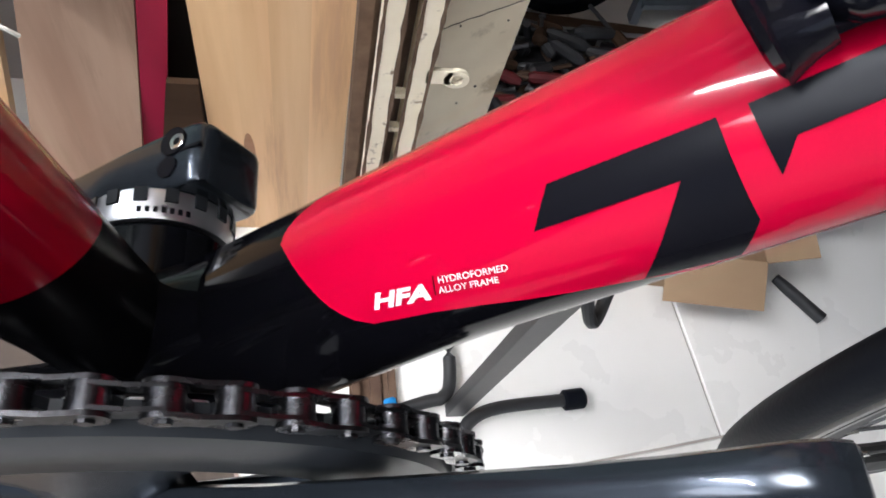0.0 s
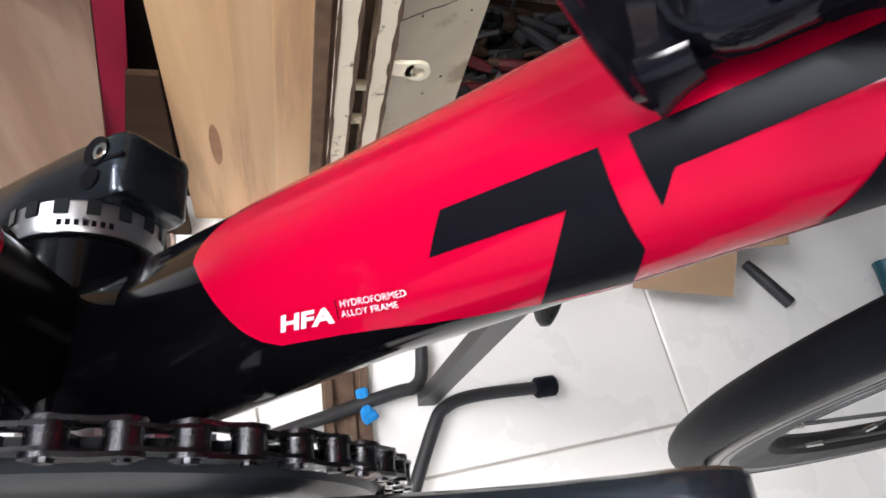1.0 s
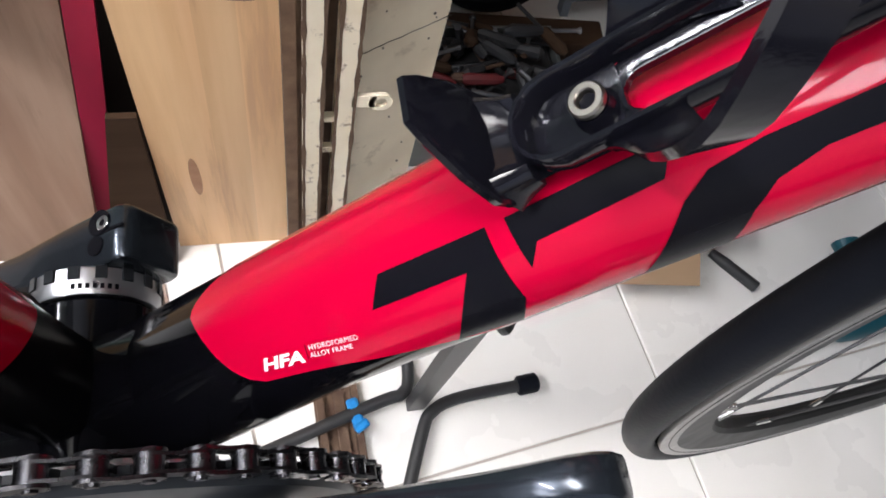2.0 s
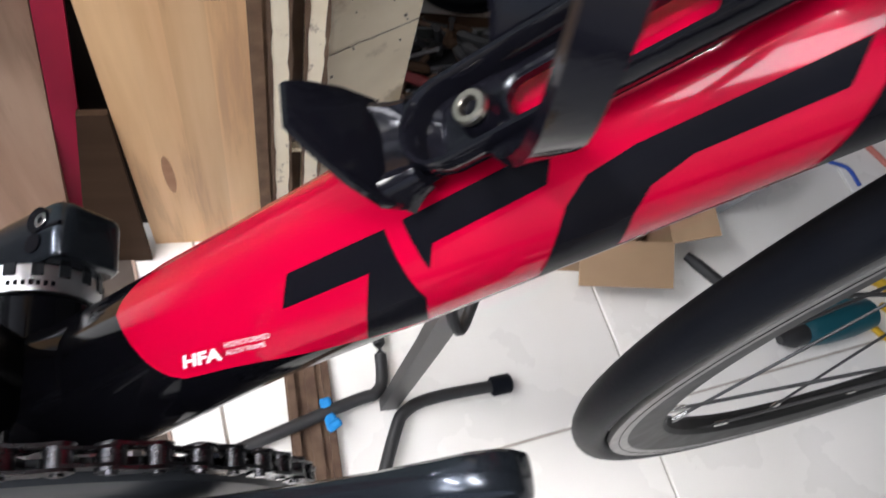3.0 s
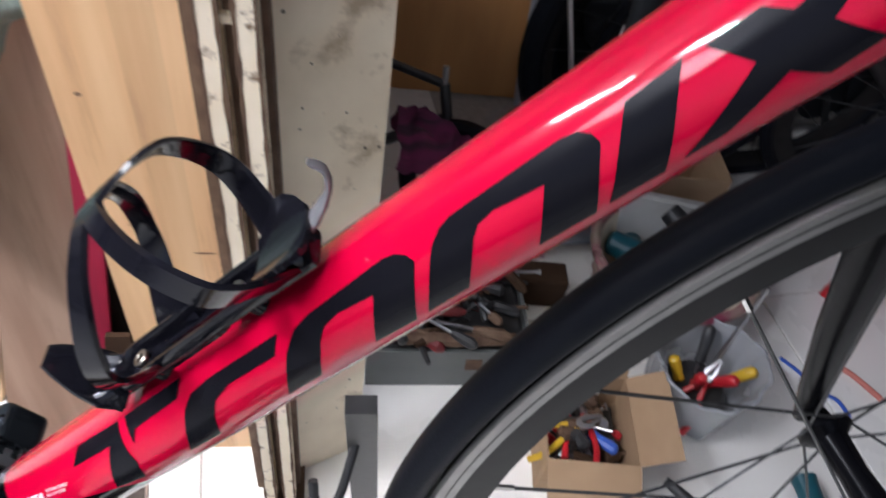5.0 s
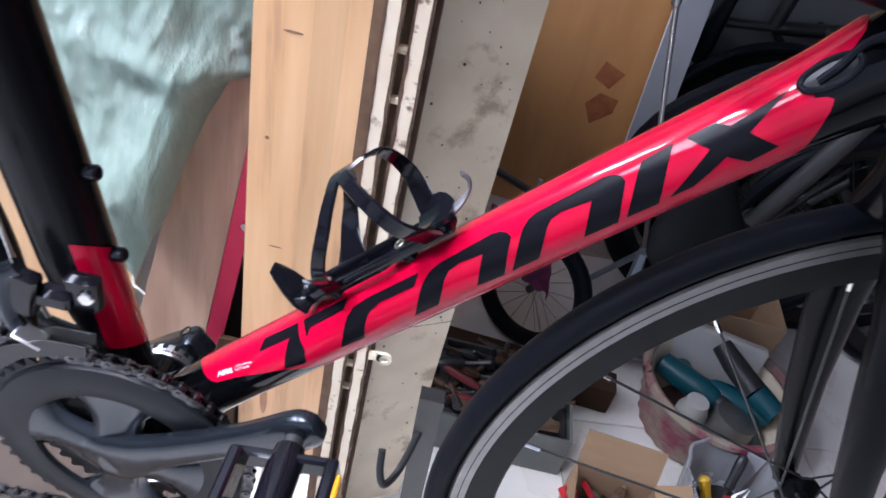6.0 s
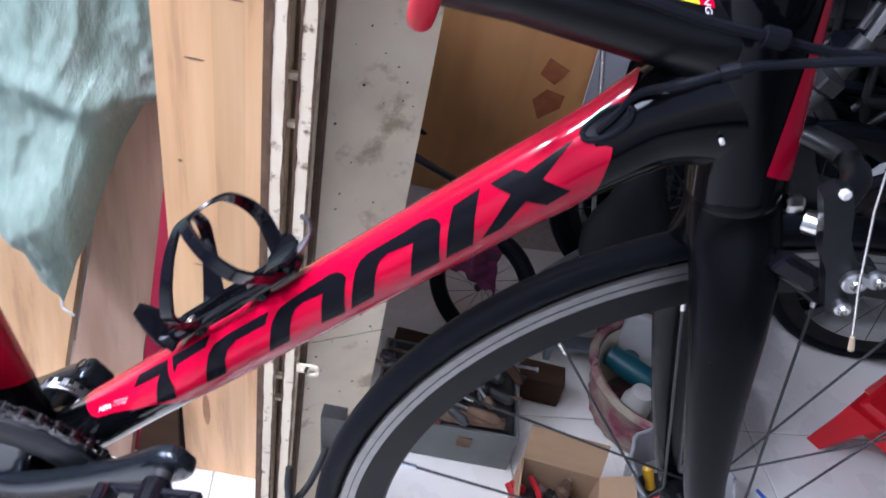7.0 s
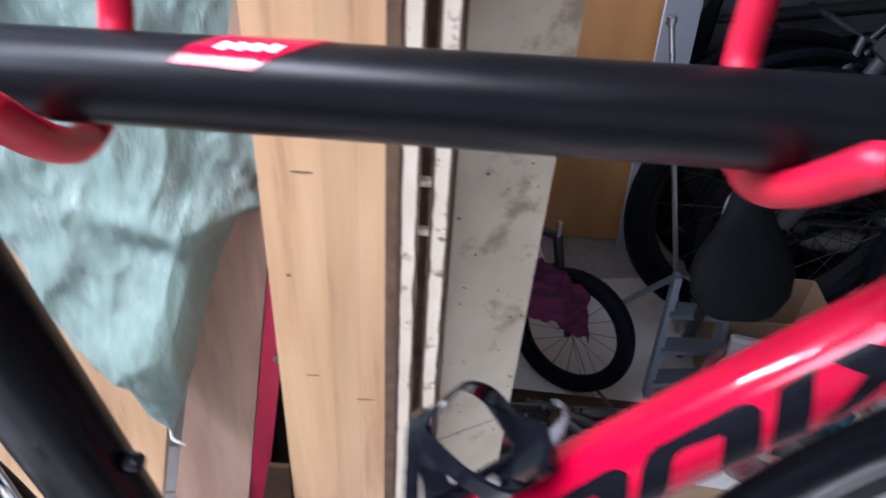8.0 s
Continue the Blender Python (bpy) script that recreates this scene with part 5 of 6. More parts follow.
pliers((0.52, 0.40, 0.085), 15, YELLOWHANDLE, -12, "yellow-handled pliers lying in the box")
pliers((0.545, 0.43, 0.062), 70, REDHANDLE, 8)
screwdriver((0.50, 0.37, 0.055), (0.585, 0.45, 0.075), DARKSTEEL)
screwdriver((0.585, 0.36, 0.07), (0.50, 0.44, 0.06), BLUEHANDLE)
pliers((0.52, 0.38, 0.055), -60, REDHANDLE, 5)
screwdriver((0.49, 0.43, 0.06), (0.58, 0.39, 0.085), DARKSTEEL)
for k in range(26):
    p = Vector((0.535 + rng.uniform(-0.068, 0.068), 0.405 + rng.uniform(-0.07, 0.07), 0.03 + rng.uniform(0, 0.03)))
    sh = Shape().disc(p, (rng.uniform(-1, 1), rng.uniform(-1, 1), rng.uniform(0.2, 1)), rng.uniform(0.006, 0.015), rng.uniform(0.006, 0.03), 10, 0.001)
    solid("small_part", sh, (TOOLSTEEL, DARKSTEEL, DARKSTEEL, REDHANDLE)[k % 4], "small dark metal part lying in the cardboard box", "part", group="parts in the box")
solid("oil_tray", Shape().box((0.535, 0.405, 0.018), (0.14, 0.15, 0.024), Matrix.Rotation(radians(-6), 3, "Z"), 0.004), DARKSTEEL, "black tray under the tools in the box", "tray")

# clear plastic tub with tools
CLEAR = material("cloudy_clear_plastic", (0.62, 0.63, 0.65), 0.25, scale=10, rough_var=0.1)
cb = CLEAR.node_tree.nodes["Principled BSDF"]
cb.inputs["Transmission Weight"].default_value = 0.55
tub = thing("plastic_tub", (0.770, 0.493, 0.0), "crumpled clear plastic tub holding red and yellow tools", "tub")
rings = []
for z, r in ((0.004, 0.01), (0.004, 0.066), (0.02, 0.078), (0.07, 0.088), (0.12, 0.097), (0.150, 0.103), (0.152, 0.099), (0.12, 0.094), (0.07, 0.085), (0.022, 0.074), (0.009, 0.06), (0.009, 0.01)):
    rings.append([(0.770 + (r + 0.006 * math.sin(3 * a + 9 * z) + 0.003 * math.sin(11 * a)) * math.cos(a), 0.493 + (r + 0.006 * math.sin(3 * a + 9 * z) + 0.003 * math.sin(11 * a)) * math.sin(a), z) for a in (2 * math.pi * k / 40 for k in range(40))])
part("tub_wall", Shape().loops(rings), CLEAR, tub)
part("tub_rim", Shape().tube([(0.770 + (0.103 + 0.006 * math.sin(3 * a + 1.35) + 0.003 * math.sin(11 * a)) * math.cos(a), 0.493 + (0.103 + 0.006 * math.sin(3 * a + 1.35) + 0.003 * math.sin(11 * a)) * math.sin(a), 0.151) for a in (2 * math.pi * k / 48 for k in range(48))], 0.0035, 8, closed=True), CLEAR, tub, "rolled plastic rim")
screwdriver((0.800, 0.448, 0.155), (0.750, 0.518, 0.03), REDHANDLE, "red-handled screwdriver standing in the plastic tub")
screwdriver((0.740, 0.458, 0.150), (0.780, 0.508, 0.02), REDHANDLE, "red-handled screwdriver standing in the plastic tub")
screwdriver((0.715, 0.518, 0.125), (0.760, 0.478, 0.03), YELLOWHANDLE, "yellow-handled screwdriver standing in the plastic tub")
screwdriver((0.855, 0.478, 0.14), (0.770, 0.498, 0.03), YELLOWHANDLE, "yellow-handled screwdriver standing in the plastic tub")
screwdriver((0.790, 0.563, 0.16), (0.760, 0.478, 0.03), DARKSTEEL, "black-handled screwdriver standing in the plastic tub")
solid("steel_rod", Shape().tube([(0.770, 0.488, 0.02), (0.825, 0.538, 0.30)], 0.004, 10), TOOLSTEEL, "bright steel rod standing in the plastic tub", "rod")
solid("tub_filling", Shape().ring((0.770, 0.493, 0.05), (0, 0, 1), [(0.001, -0.038), (0.055, -0.038), (0.066, 0.0), (0.05, 0.028), (0.001, 0.034)], 18), DARKSTEEL, "dark small parts filling the tub", "parts", "stuff")
pliers((0.770, 0.478, 0.11), 40, REDHANDLE, -40)

# woven basket with power tools
WICKER = material("painted_wicker", (0.30, 0.255, 0.19), 0.7, other=(0.22, 0.05, 0.08), scale=16, amount=0.8, detail=3, stains=(0.20, 0.03, 0.06), stain_scale=9, stain_at=0.50, bump=0.4, bump_scale=120)
BX, BY = 0.785, 0.755
basket = thing("woven_basket", (BX, BY, 0.0), "round cream and maroon woven basket full of power tools", "basket")
NSTR = 44
for j in range(8):
    z = 0.012 + j * 0.017
    r = 0.128 + 0.036 * (z / 0.14) ** 0.8
    pts = [(BX + (r + 0.0022 * (1 if (k + j) % 2 else -1)) * math.cos(2 * math.pi * k / NSTR), BY + (r + 0.0022 * (1 if (k + j) % 2 else -1)) * math.sin(2 * math.pi * k / NSTR), z) for k in range(NSTR)]
    part("weave_band", Shape().tube(pts, 0.0092, 6, closed=True, flat=0.4, up=(0, 0, 1)), WICKER, basket)
part("rim", Shape().tube([(BX + 0.167 * math.cos(a), BY + 0.167 * math.sin(a), 0.145) for a in np.linspace(0, 2 * math.pi, 49)[:-1]], 0.011, 8, closed=True), WICKER, basket)
part("bottom", Shape().disc((BX, BY, 0.006), (0, 0, 1), 0.122, 0.010, 30), WICKER, basket)
part("lining", Shape().ring((BX, BY, 0), (0, 0, 1), [(0.115, 0.012), (0.130, 0.05), (0.156, 0.138), (0.153, 0.138), (0.126, 0.05), (0.110, 0.012)], 40), CREAM, basket)


def power_drill(name, at, yaw, tip, body, label, pack=True):
    """Motor body, chuck, grip and battery."""
    m = Matrix.Translation(at) @ Matrix.Rotation(radians(yaw), 4, "Z") @ Matrix.Rotation(radians(tip), 4, "X")
    tl = thing(name, at, label, "drill", "power drills")

    def lay(sh):
        sh.v = [tuple(m @ Vector(p)) for p in sh.v]
        return sh

    part("motor_housing", lay(Shape().tube([(-0.075, 0, 0), (-0.068, 0, 0), (-0.02, 0, 0), (0.03, 0, 0), (0.062, 0, 0), (0.072, 0, 0)], [0.014, 0.026, 0.030, 0.029, 0.025, 0.019], 20)), body, tl)
    part("chuck", lay(Shape().tube([(0.070, 0, 0), (0.078, 0, 0), (0.100, 0, 0), (0.122, 0, 0)], [0.017, 0.0195, 0.0185, 0.008], 18)), DARKSTEEL, tl, "black chuck")
    part("grip", lay(Shape().tube([(-0.028, 0, -0.02), (-0.034, 0, -0.06), (-0.045, 0, -0.12), (-0.048, 0, -0.135)], [0.020, 0.0175, 0.019, 0.021], 16, flat=1.15)), body, tl)
    part("trigger", lay(Shape().box((-0.004, 0, -0.045), (0.014, 0.014, 0.026), None, 0.004)), DARKSTEEL, tl)
    if pack:
        part("battery", lay(Shape().box((-0.038, 0, -0.155), (0.085, 0.06, 0.032), None, 0.006)), DARKSTEEL, tl, "black battery pack")
    return tl


power_drill("power_drill", (0.910, 0.185, 0.031), 189.5, -90, TEAL, "teal electric drill lying on its side on the tiles", False)
power_drill("power_drill", (BX - 0.055, BY + 0.03, 0.105), -35, 70, TEAL, "teal cordless drill lying in the basket")
power_drill("power_drill", (BX + 0.055, BY + 0.0, 0.105), 160, 75, TEAL, "teal cordless drill lying in the basket")
grinder = thing("angle_grinder", (BX + 0.03, BY + 0.05, 0.14), "black and teal angle grinder on top of the basket", "grinder")
part("body", Shape().tube([(BX + 0.0, BY + 0.09, 0.18), (BX + 0.03, BY + 0.05, 0.165), (BX + 0.07, BY - 0.01, 0.155)], [0.022, 0.026, 0.027], 16), DARKSTEEL, grinder)
part("head", Shape().tube([(BX + 0.07, BY - 0.01, 0.155), (BX + 0.11, BY - 0.05, 0.145)], [0.028, 0.024], 16), TEAL, grinder, "teal gear head")
PALE = material("milky_white_plastic", (0.46, 0.45, 0.42), 0.3, scale=20)
solid("white_jar", Shape().ring((BX - 0.062, BY - 0.062, 0.092), (0, 0, 1), [(0.001, -0.08), (0.030, -0.08), (0.034, -0.07), (0.034, 0.02), (0.026, 0.040), (0.024, 0.052), (0.001, 0.054)], 24), PALE, "milky white plastic jar in the basket", "jar")
solid("grey_pouch", Shape().ring((BX + 0.018, BY - 0.075, 0.08), (0.2, 0.1, 1), [(0.001, -0.07), (0.045, -0.06), (0.055, 0.0), (0.045, 0.05), (0.001, 0.06)], 18), RIMWEAR, "grey cloth pouch in the basket", "pouch")
solid("foam_box", Shape().box((BX + 0.01, BY + 0.105, 0.105), (0.20, 0.03, 0.17), Matrix.Rotation(radians(-14), 3, "Z") @ Matrix.Rotation(radians(-12), 3, "X"), 0.006), PALE, "white foam block leaning in the basket", "foam block")

# small things on the tiles
solid("black_rod", Shape().tube([(0.686, 0.334, 0.010), (0.702, 0.316, 0.010), (0.747, 0.264, 0.010)], [0.008, 0.010, 0.0105], 12), DARKSTEEL, "short black rubber-coated rod on the tiles", "rod")
screwdriver((1.075, 0.235, 0.011), (1.01, 0.30, 0.006), YELLOWHANDLE, "yellow-handled screwdriver lying on the tiles")
pliers((1.085, 0.12, 0.0), -50, YELLOWHANDLE, 0, "yellow-gripped pliers lying on the tiles")
wrench = thing("wrench", (1.04, 0.01, 0.0), "bright steel wrench lying on the tiles", "wrench")
part("shaft", Shape().box((1.045, -0.01, 0.005), (0.014, 0.16, 0.007), Matrix.Rotation(radians(14), 3, "Z"), 0.002), TOOLSTEEL, wrench)
part("jaw", Shape().ring((1.026, 0.075, 0.005), (0, 0, 1), [(0.007, -0.004), (0.015, -0.004), (0.015, 0.004), (0.007, 0.004)], 16, 20, 290), TOOLSTEEL, wrench)
solid("blue_cable", Shape().tube(smooth_path([(1.02, 0.60, 0.004), (1.05, 0.56, 0.004), (1.06, 0.52, 0.005), (1.10, 0.50, 0.004), (1.11, 0.46, 0.004)], 6), 0.004, 8), BLUEHANDLE, "short length of blue cable on the tiles", "cable")
PINKBIT = material("salmon_rubber", (0.55, 0.18, 0.14), 0.6, scale=40)
solid("rubber_scrap", Shape().tube(smooth_path([(1.13, 0.58, 0.005), (1.16, 0.56, 0.006), (1.20, 0.50, 0.004)], 5), 0.006, 8), PINKBIT, "salmon rubber scrap on the tiles", "scrap")
BLUECLIP = material("bright_blue_plastic", (0.01, 0.25, 0.62), 0.35, scale=30)
solid("blue_clip", Shape().box((0.060, 0.128, 0.020), (0.016, 0.045, 0.014), Matrix.Rotation(radians(12), 3, "Z"), 0.004).box((0.066, 0.110, 0.028), (0.020, 0.012, 0.012), Matrix.Rotation(radians(30), 3, "Z"), 0.003), BLUECLIP, "bright blue plastic clip lying on the gate track", "clip")

# grey tool tray
GREYPAINT = material("worn_grey_paint", (0.13, 0.14, 0.133), 0.55, other=(0.08, 0.088, 0.084), scale=12, stains=(0.16, 0.14, 0.12), stain_scale=10, stain_at=0.62, bump=0.1)
tray = thing("tool_chest", (0.313, 0.633, 0.0), "low worn grey metal tool chest with its lid open", "tool chest")
for c, s in (((0.308, 0.538, 0.055), (0.30, 0.006, 0.11)), ((0.308, 0.738, 0.055), (0.30, 0.006, 0.11)), ((0.161, 0.638, 0.055), (0.006, 0.194, 0.11)), ((0.455, 0.638, 0.055), (0.006, 0.194, 0.11)), ((0.308, 0.638, 0.004), (0.288, 0.194, 0.006))):
    part("panel", Shape().box(c, s), GREYPAINT, tray)
part("lock", Shape().box((0.353, 0.534, 0.07), (0.03, 0.004, 0.03), None, 0.001), RUST, tray)
for k in range(22):
    p = Vector((0.183 + rng.uniform(0, 0.25), 0.563 + rng.uniform(0, 0.15), 0.102 + rng.uniform(0, 0.02)))
    d = Vector((rng.uniform(-1, 1), rng.uniform(-0.6, 0.6), rng.uniform(-0.2, 0.3))).normalized() * rng.uniform(0.03, 0.07)
    solid("hand_tool", Shape().tube([p - d, p, p + d], [rng.uniform(0.005, 0.011), 0.008, 0.004], 8), (DARKSTEEL, RUST, DARKSTEEL, DARKSTEEL, TOOLSTEEL, DARKSTEEL)[k % 6], "dark used hand tool heaped in the tool chest", "tool", group="tools in the chest")
solid("tool_heap", Shape().box((0.308, 0.638, 0.055), (0.284, 0.186, 0.095), None, 0.01), DARKSTEEL, "dark jumble of tools at the bottom of the chest", "tools", "stuff")
solid("brown_handle", Shape().tube([(0.223, 0.553, 0.126), (0.313, 0.548, 0.128), (0.423, 0.553, 0.126)], [0.012, 0.0135, 0.011], 10), RUST, "brown wooden tool handle lying across the chest", "handle")

solid("dark_timber", Shape().box((0.373, 0.768, 0.040), (0.40, 0.06, 0.08), Matrix.Rotation(radians(-4), 3, "Z"), 0.004), DARKWOOD, "dark brown timber block lying on the floor", "timber")

# dark clutter round the chest
DARKRED = material("worn_dark_red_grip", (0.16, 0.010, 0.012), 0.55, other=(0.09, 0.012, 0.012), scale=60, amount=0.8)
for k in range(34):
    p = Vector((rng.uniform(0.183, 0.433), rng.uniform(0.553, 0.723), rng.uniform(0.112, 0.15)))
    a = rng.uniform(0, math.pi)
    d = Vector((math.cos(a), 0.7 * math.sin(a), rng.uniform(-0.04, 0.04))) * rng.uniform(0.03, 0.085)
    tool = thing("hand_tool", p, "dark used hand tool lying on the heap", "tool", "tools round the chest")
    part("handle", Shape().tube([p - d, p - d * 0.8, p - d * 0.1, p], [0.005, rng.uniform(0.008, 0.013), rng.uniform(0.008, 0.011), 0.006], 8), (DARKSTEEL, RUST, DARKSTEEL, DARKWOOD, DARKSTEEL, DARKRED)[k % 6], tool)
    part("shaft", Shape().tube([p, p + d * 0.9, p + d], [0.0035, 0.0035, rng.uniform(0.003, 0.009)], 8), (DARKSTEEL, TOOLSTEEL, RUST)[k % 3], tool)

# dark odds and ends in the cardboard box
for k in range(16):
    p = Vector((0.535 + rng.uniform(-0.05, 0.05), 0.405 + rng.uniform(-0.06, 0.06), rng.uniform(0.05, 0.085)))
    a = rng.uniform(0, math.pi)
    d = Vector((math.cos(a), math.sin(a), rng.uniform(-0.1, 0.3))) * rng.uniform(0.012, 0.024)
    tool = thing("bike_part", p, "dark greasy bicycle part in the cardboard box", "bicycle part", "parts in the cardboard box")
    part("block", Shape().tube([p - d, p - d * 0.7, p + d * 0.5], [0.008, rng.uniform(0.011, 0.018), 0.010], 9), (DARKSTEEL, DARKWOOD, RUST, BLACKBOARD)[k % 4], tool)
    part("pin", Shape().tube([p + d * 0.4, p + d * 1.3], 0.004, 8), (TOOLSTEEL, DARKSTEEL, RUST)[k % 3], tool)

# step ladder
ladder = thing("step_ladder", (0.65, 0.93, 0.0), "small grey aluminium step ladder", "ladder")
LA, LB = Vector((0.550, 0.88, 0.0)), Vector((0.705, 0.90, 0.0))
TA, TB = Vector((0.577, 0.985, 0.28)), Vector((0.697, 0.975, 0.28))
for base, head in ((LA, TA), (LB, TB)):
    part("rail", Shape().loops([[p + Vector((x, y, 0)) for x, y in ((-0.008, -0.012), (0.008, -0.012), (0.008, 0.012), (-0.008, 0.012))] for p in (base, head)]), GREYALU, ladder)
    part("back_leg", Shape().tube([head, Vector((base.x, 1.20, 0.0))], 0.008, 8), GREYALU, ladder)
for t in (0.14, 0.42, 0.72):
    a, b = LA.lerp(TA, t), LB.lerp(TB, t)
    part("step", Shape().loops([[p + Vector((0, y, z)) for y, z in ((-0.022, -0.006), (0.024, -0.006), (0.024, 0.006), (-0.022, 0.006))] for p in (a, b)]), GREYALU, ladder)

# red stool
SX, SY = 1.43, 0.765
stool = thing("plastic_stool", (SX, SY, 0.0), "low bright red moulded plastic stool", "stool")
corner = Matrix.Rotation(radians(42), 3, "Z")
part("seat", Shape().box((SX, SY, 0.150), (0.27, 0.27, 0.024), corner, 0.010), REDPLASTIC, stool)
for sx in (-1, 1):
    for sy in (-1, 1):
        part("leg", Shape().loops([[Vector((SX, SY, z)) + corner @ Vector((sx * q + x * w, sy * q + y * w, 0)) for x, y in ((-1, -1), (1, -1), (1, 1), (-1, 1))] for q, z, w in ((0.150, 0.0, 0.018), (0.126, 0.08, 0.028), (0.108, 0.14, 0.040))]), REDPLASTIC, stool)
for sx, sy in ((0, 1), (0, -1), (1, 0), (-1, 0)):
    part("apron", Shape().box(Vector((SX, SY, 0.115)) + corner @ Vector((sx * 0.124, sy * 0.124, 0)), (0.24 if sy else 0.010, 0.24 if sx else 0.010, 0.06), corner), REDPLASTIC, stool)

# parked bicycles at the back
def parked_bike(at, yaw, lean, paint, label, wheel_r=0.33, size=1.0, tyre=0.018, upright=False):
    """A plain bicycle: two wheels with spokes, diamond frame, fork, saddle and bar."""
    m = Matrix.Translation(at) @ Matrix.Rotation(radians(yaw), 4, "Z") @ Matrix.Rotation(radians(lean), 4, "X")
    if upright:
        m = m @ Matrix.Translation((0, 0, (wheel_r + 0.004) * size)) @ Matrix.Rotation(radians(-82), 4, "Y") @ Matrix.Translation((0.49 * size, 0, -wheel_r * size))
    tl = thing("parked_bicycle", at, label, "bicycle", "bicycles parked at the back")

    def lay(sh):
        sh.v = [tuple(m @ (Vector(p) * size)) for p in sh.v]
        return sh

    for x in (-0.49, 0.52):
        c = Vector((x, 0, wheel_r))
        w = part("wheel", lay(Shape().ring(c, (0, 1, 0), [(wheel_r - tyre + tyre * math.cos(a), tyre * math.sin(a)) for a in np.linspace(0, 2 * math.pi, 11)[:-1]], 48)), RUBBER, tl, "black tyre")
        part("rim", lay(Shape().ring(c, (0, 1, 0), [(wheel_r - 0.075, -0.008), (wheel_r - 0.030, -0.011), (wheel_r - 0.030, 0.011), (wheel_r - 0.055, 0.008)], 48)), RIMBLACK, w)
        part("hub", lay(Shape().disc(c, (0, 1, 0), 0.02, 0.08, 12)), DARKSTEEL, w)
        for k in range(18):
            a = 2 * math.pi * k / 18
            part("spoke", lay(Shape().tube([c + Vector((0.018 * math.cos(a + 1), 0.03 * (-1) ** k, 0.018 * math.sin(a + 1))), c + Vector(((wheel_r - 0.05) * math.cos(a), 0, (wheel_r - 0.05) * math.sin(a)))], 0.0014, 4)), DARKSTEEL, w)
    bb, stt, hd, hb = (-0.05, 0, wheel_r - 0.06), (-0.20, 0, wheel_r + 0.42), (0.32, 0, wheel_r + 0.44), (0.37, 0, wheel_r + 0.30)
    for a, b, r in ((bb, stt, 0.020), (stt, hd, 0.020), (bb, hb, 0.027), (hd, hb, 0.024), (bb, (-0.49, 0, wheel_r), 0.014), (stt, (-0.49, 0, wheel_r), 0.012), (hb, (0.52, 0, wheel_r), 0.016)):
        part("frame_tube", lay(Shape().tube([a, b], r, 12)), paint, tl)
    part("seat_post", lay(Shape().tube([stt, (-0.235, 0, wheel_r + 0.55)], 0.013, 10)), DARKSTEEL, tl)
    part("saddle", lay(Shape().tube([(-0.36, 0, wheel_r + 0.57), (-0.30, 0, wheel_r + 0.575), (-0.2, 0, wheel_r + 0.57), (-0.10, 0, wheel_r + 0.565)], [0.05, 0.065, 0.035, 0.018], 12, flat=0.45)), RUBBER, tl, "black saddle")
    if size > 0.5 and not upright:
        part("handlebar", lay(Shape().tube([(0.33, -0.28, wheel_r + 0.54), (0.31, -0.1, wheel_r + 0.52), (0.31, 0.1, wheel_r + 0.52), (0.33, 0.28, wheel_r + 0.54)], 0.012, 10)), DARKSTEEL, tl)
    part("stem", lay(Shape().tube([hd, (0.31, 0, wheel_r + 0.52)], 0.014, 10)), TOOLSTEEL, tl)
    part("chainring", lay(Shape().disc((-0.05, -0.05, wheel_r - 0.06), (0, 1, 0), 0.09, 0.004, 30)), RINGMETAL, tl)
    part("crank", lay(Shape().box((-0.02, -0.065, wheel_r - 0.14), (0.02, 0.014, 0.17), Matrix.Rotation(radians(-25), 3, "Y"), 0.004)), DARKSTEEL, tl)
    return tl


WHITEPAINT = material("white_bike_paint", (0.6, 0.6, 0.6), 0.3, scale=20)
for x, y, yaw, lean, paint, words in (
        (1.42, 1.60, 1, 3, DARKSTEEL, "black bicycle leaning along the back wall"),
        (1.46, 1.48, 181, -3, BLACKPAINT, "black bicycle leaning along the back wall"),
        (1.50, 1.35, 4, 4, DARKSTEEL, "black bicycle parked in the row at the back"),
        (1.62, 1.22, 183, -4, WHITEPAINT, "white bicycle parked in the row at the back"),
        (1.86, 1.08, -3, 4, DARKSTEEL, "black bicycle parked in the row at the back")):
    parked_bike((x, y, 0.0), yaw, lean, paint, words, 0.33, 0.98)
for x, y, yaw, lean, grow in ((1.36, 1.54, -6, -4, 0.90), (1.28, 1.41, 186, 5, 0.80), (1.34, 1.28, 9, -3, 0.86), (1.66, 1.42, 3, 3, 1.0)):
    parked_bike((x, y, 0.0), yaw, lean, DARKSTEEL, "black bicycle parked in the row at the back", 0.33, grow)
mtb = parked_bike((1.375, 1.165, 0.0), 181, 2, DARKSTEEL, "black suspension-fork bicycle parked beside the orange board", 0.335, 1.05, 0.028)
for dy in (-0.055, 0.055):
    part("fork_leg", Shape().tube([(0.828, 1.162 + dy, 0.35), (0.90, 1.158 + dy, 0.55), (0.955, 1.155 + dy, 0.72)], [0.020, 0.024, 0.019], 14), DARKSTEEL, mtb, "thick black suspension leg")
part("fork_crown", Shape().box((0.958, 1.155, 0.735), (0.05, 0.16, 0.045), Matrix.Rotation(radians(18), 3, "Y"), 0.008), DARKSTEEL, mtb)
parked_bike((0.139, 1.037, 0.0), -35, -12, DARKSTEEL, "small black child's bicycle with cloth over it", 0.33, 0.46, 0.045)
for x, grow in ((1.22, 0.95), (1.80, 1.0)):
    parked_bike((x, 1.635, 0.0), 0, 0, DARKSTEEL, "black bicycle stood up on its rear wheel against the wall", 0.33, grow, 0.024, True)

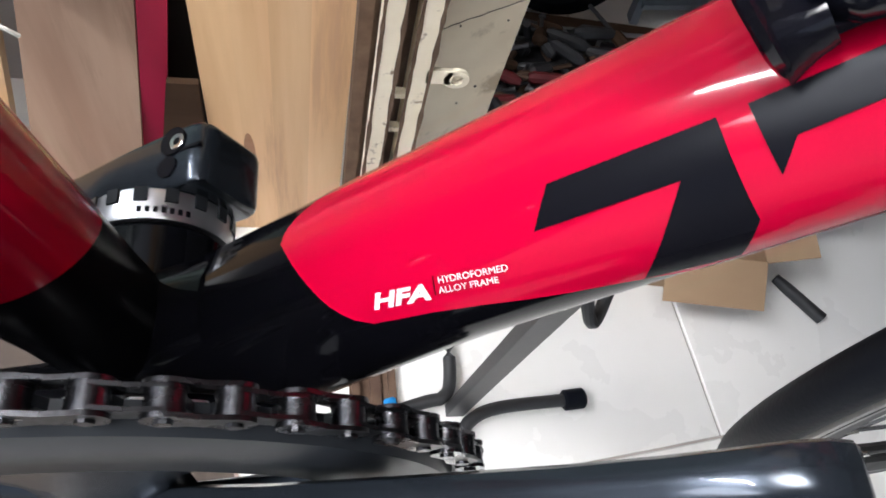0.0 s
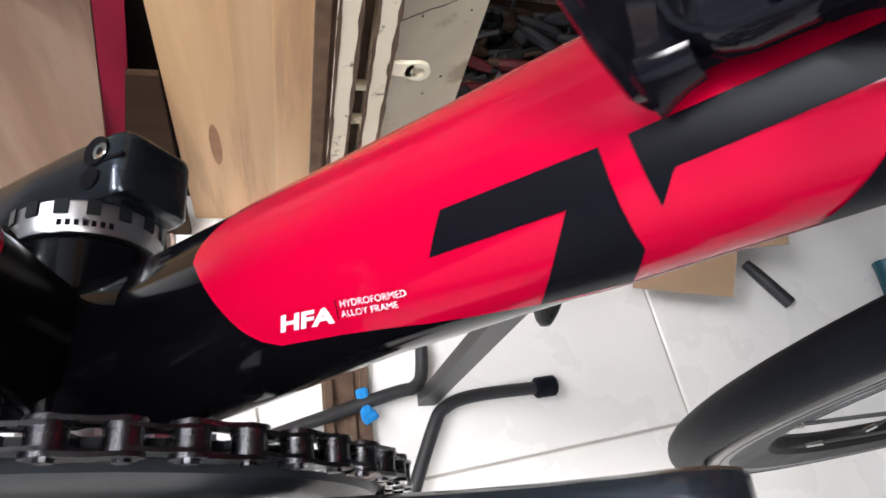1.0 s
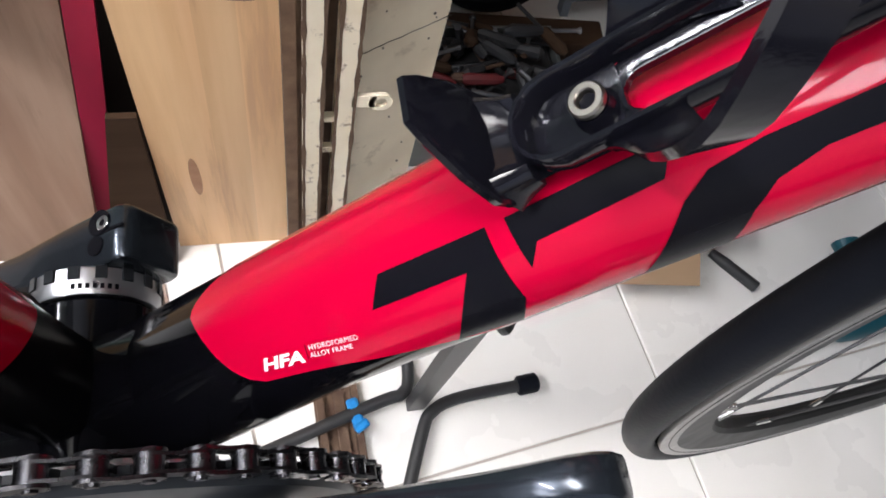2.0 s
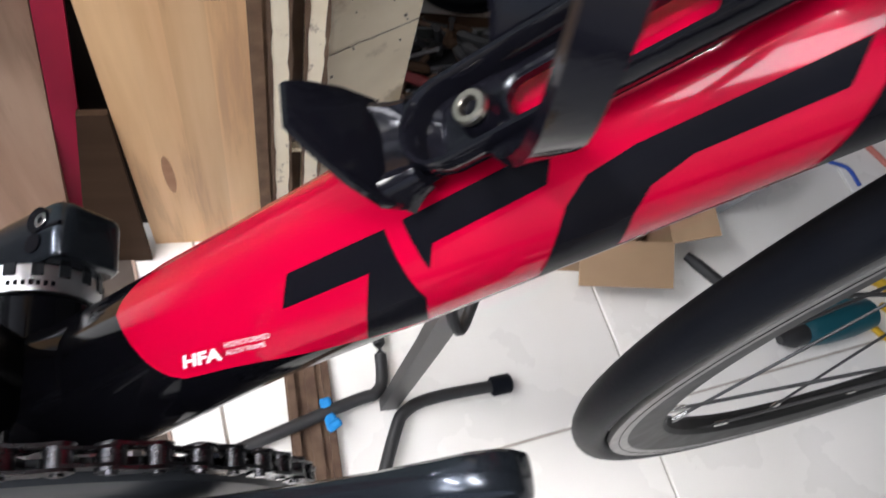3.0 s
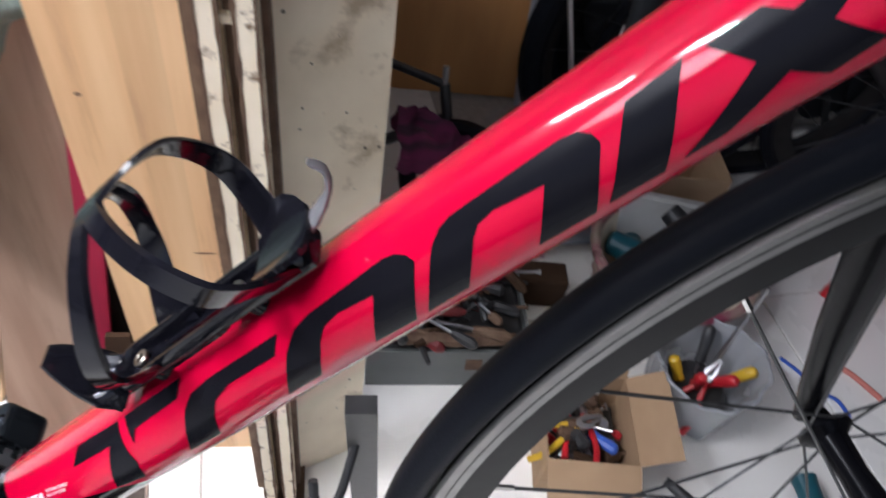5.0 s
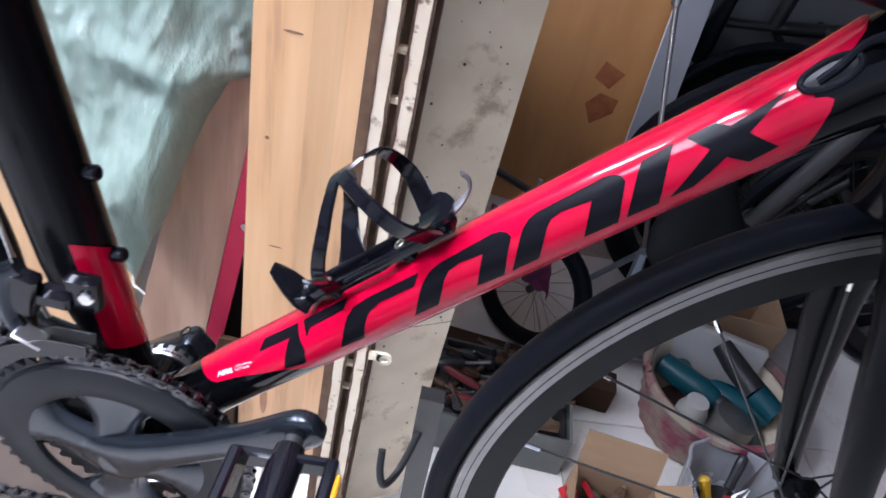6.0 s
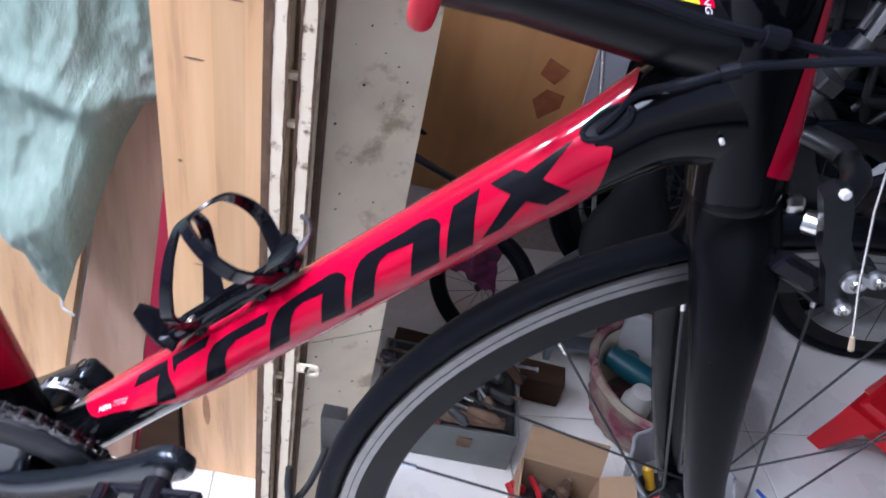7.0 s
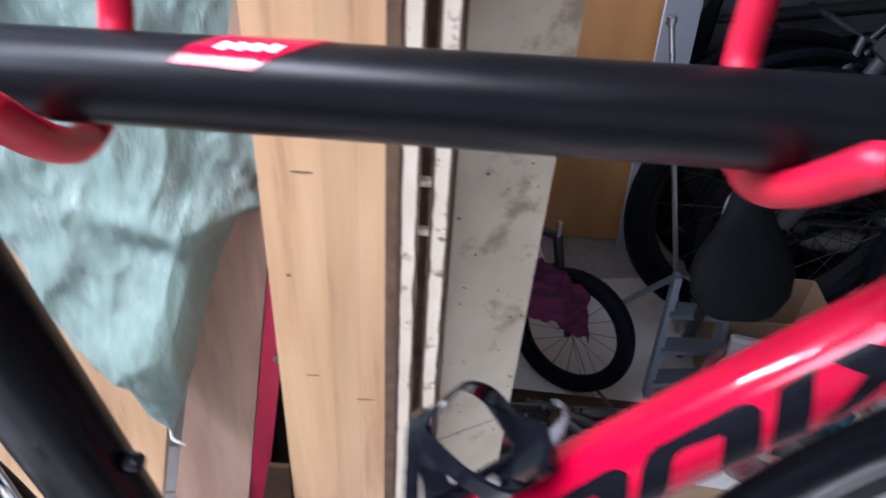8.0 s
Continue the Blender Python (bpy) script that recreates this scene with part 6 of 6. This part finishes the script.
# cloth over the small bicycle
rows = []
for j in range(15):
    v = j / 14
    rows.append([(0.205 + 0.17 * u + 0.02 * noise.noise((u * 4, v * 4, 3)), 0.85 + 0.13 * v + 0.02 * noise.noise((u * 5, v * 5, 7)), 0.31 + 0.05 * math.sin(math.pi * v) * (1 - 0.4 * u) - 0.10 * abs(v - 0.5) - 0.08 * u * u + 0.03 * noise.noise((u * 6, v * 6, 1))) for u in (i / 18 for i in range(19))])
solid("magenta_cloth", Shape().patch(rows), MAGENTA, "crumpled magenta striped cloth over the small bicycle", "cloth", smooth=80)

# saddle that stands on its rear end
DARKCLOTH = material("black_saddle_cover", (0.007, 0.0075, 0.008), 0.6, other=(0.011, 0.012, 0.013), scale=30, bump=0.15, spec=0.05)
saddle = thing("bicycle_saddle", (0.55, 0.70, 0.0), "wide black padded saddle on a loose seat post", "saddle")
rings = []
for k, w, d in ((0.0, 0.030, 0.012), (0.01, 0.058, 0.022), (0.045, 0.084, 0.034), (0.085, 0.088, 0.038), (0.12, 0.078, 0.036), (0.155, 0.056, 0.032), (0.19, 0.040, 0.028), (0.23, 0.031, 0.026), (0.265, 0.026, 0.022), (0.285, 0.021, 0.017), (0.293, 0.010, 0.008)):
    c = Vector((0.545, 0.635, 0.475)) + Vector((0.10, 0.70, 0.70)).normalized() * k
    rings.append([c + Vector((w * math.cos(a), -0.70 * d * math.sin(a), 0.70 * d * math.sin(a))) for a in (2 * math.pi * q / 28 for q in range(28))])
part("cover", Shape().loops(rings), DARKCLOTH, saddle)
for sd in (-1, 1):
    part("saddle_rail", Shape().tube(smooth_path([(0.55 + sd * 0.04, 0.70, 0.50), (0.555 + sd * 0.025, 0.75, 0.53), (0.56 + sd * 0.022, 0.80, 0.60), (0.565, 0.81, 0.64)], 5), 0.0045, 8), TOOLSTEEL, saddle)
part("saddle_post", Shape().tube([(0.56, 0.765, 0.55), (0.62, 0.90, 0.30), (0.66, 1.02, 0.0)], 0.013, 12), DARKSTEEL, saddle)
solid("steel_post", Shape().tube([(0.674, 1.10, 0.0), (0.461, 1.12, 0.80)], 0.006, 10).disc((0.461, 1.12, 0.80), (0, 0, 1), 0.010, 0.02, 12, 0.002), ALLOY, "thin bright steel post standing behind the ladder", "post")
board("white_board", [(0.57, 1.44, 0.0), (0.66, 1.44, 0.0), (0.60, 1.50, 1.6), (0.52, 1.50, 1.6)], 0.015, WALLPAINT, "narrow white board leaning beside the orange board")

# two worn red patches on the orange board
PATCH = material("worn_red_varnish", (0.36, 0.10, 0.035), 0.5, other=(0.46, 0.17, 0.055), scale=30, amount=0.9)
for ring in ([(0.426, 1.507, 0.443), (0.442, 1.509, 0.494), (0.503, 1.505, 0.471), (0.473, 1.504, 0.421)], [(0.424, 1.504, 0.364), (0.456, 1.504, 0.404), (0.510, 1.502, 0.396), (0.506, 1.500, 0.357), (0.453, 1.500, 0.310)]):
    part("varnish_patch", Shape().prism([Vector(p) + Vector((0, -0.0012, 0)) for p in ring], (0, 0.002, 0)), PATCH, bpy.data.objects["orange_board"], "worn reddish patch")

# floor tiles
TS = 0.60
tm = Matrix.Translation((0.534, 0.089, 0)) @ Matrix.Rotation(radians(8), 4, "Z")
tile_shape = Shape().box((0, 0, -0.006), (TS - 0.004, TS - 0.004, 0.012), None, 0.0015)
tile_mesh = None
for i in range(-8, 4):
    for j in range(-6, 4):
        m = tm @ Matrix.Translation(((i + 0.5) * TS, (j + 0.5) * TS, 0))
        c = m.translation
        if not (-3.6 < c.x < 2.35 and -2.3 < c.y < 1.55):
            continue
        ob = part("tile", tile_shape if tile_mesh is None else None, TILE, floor, data=tile_mesh)
        tile_mesh = ob.data
        ob.matrix_basis = m
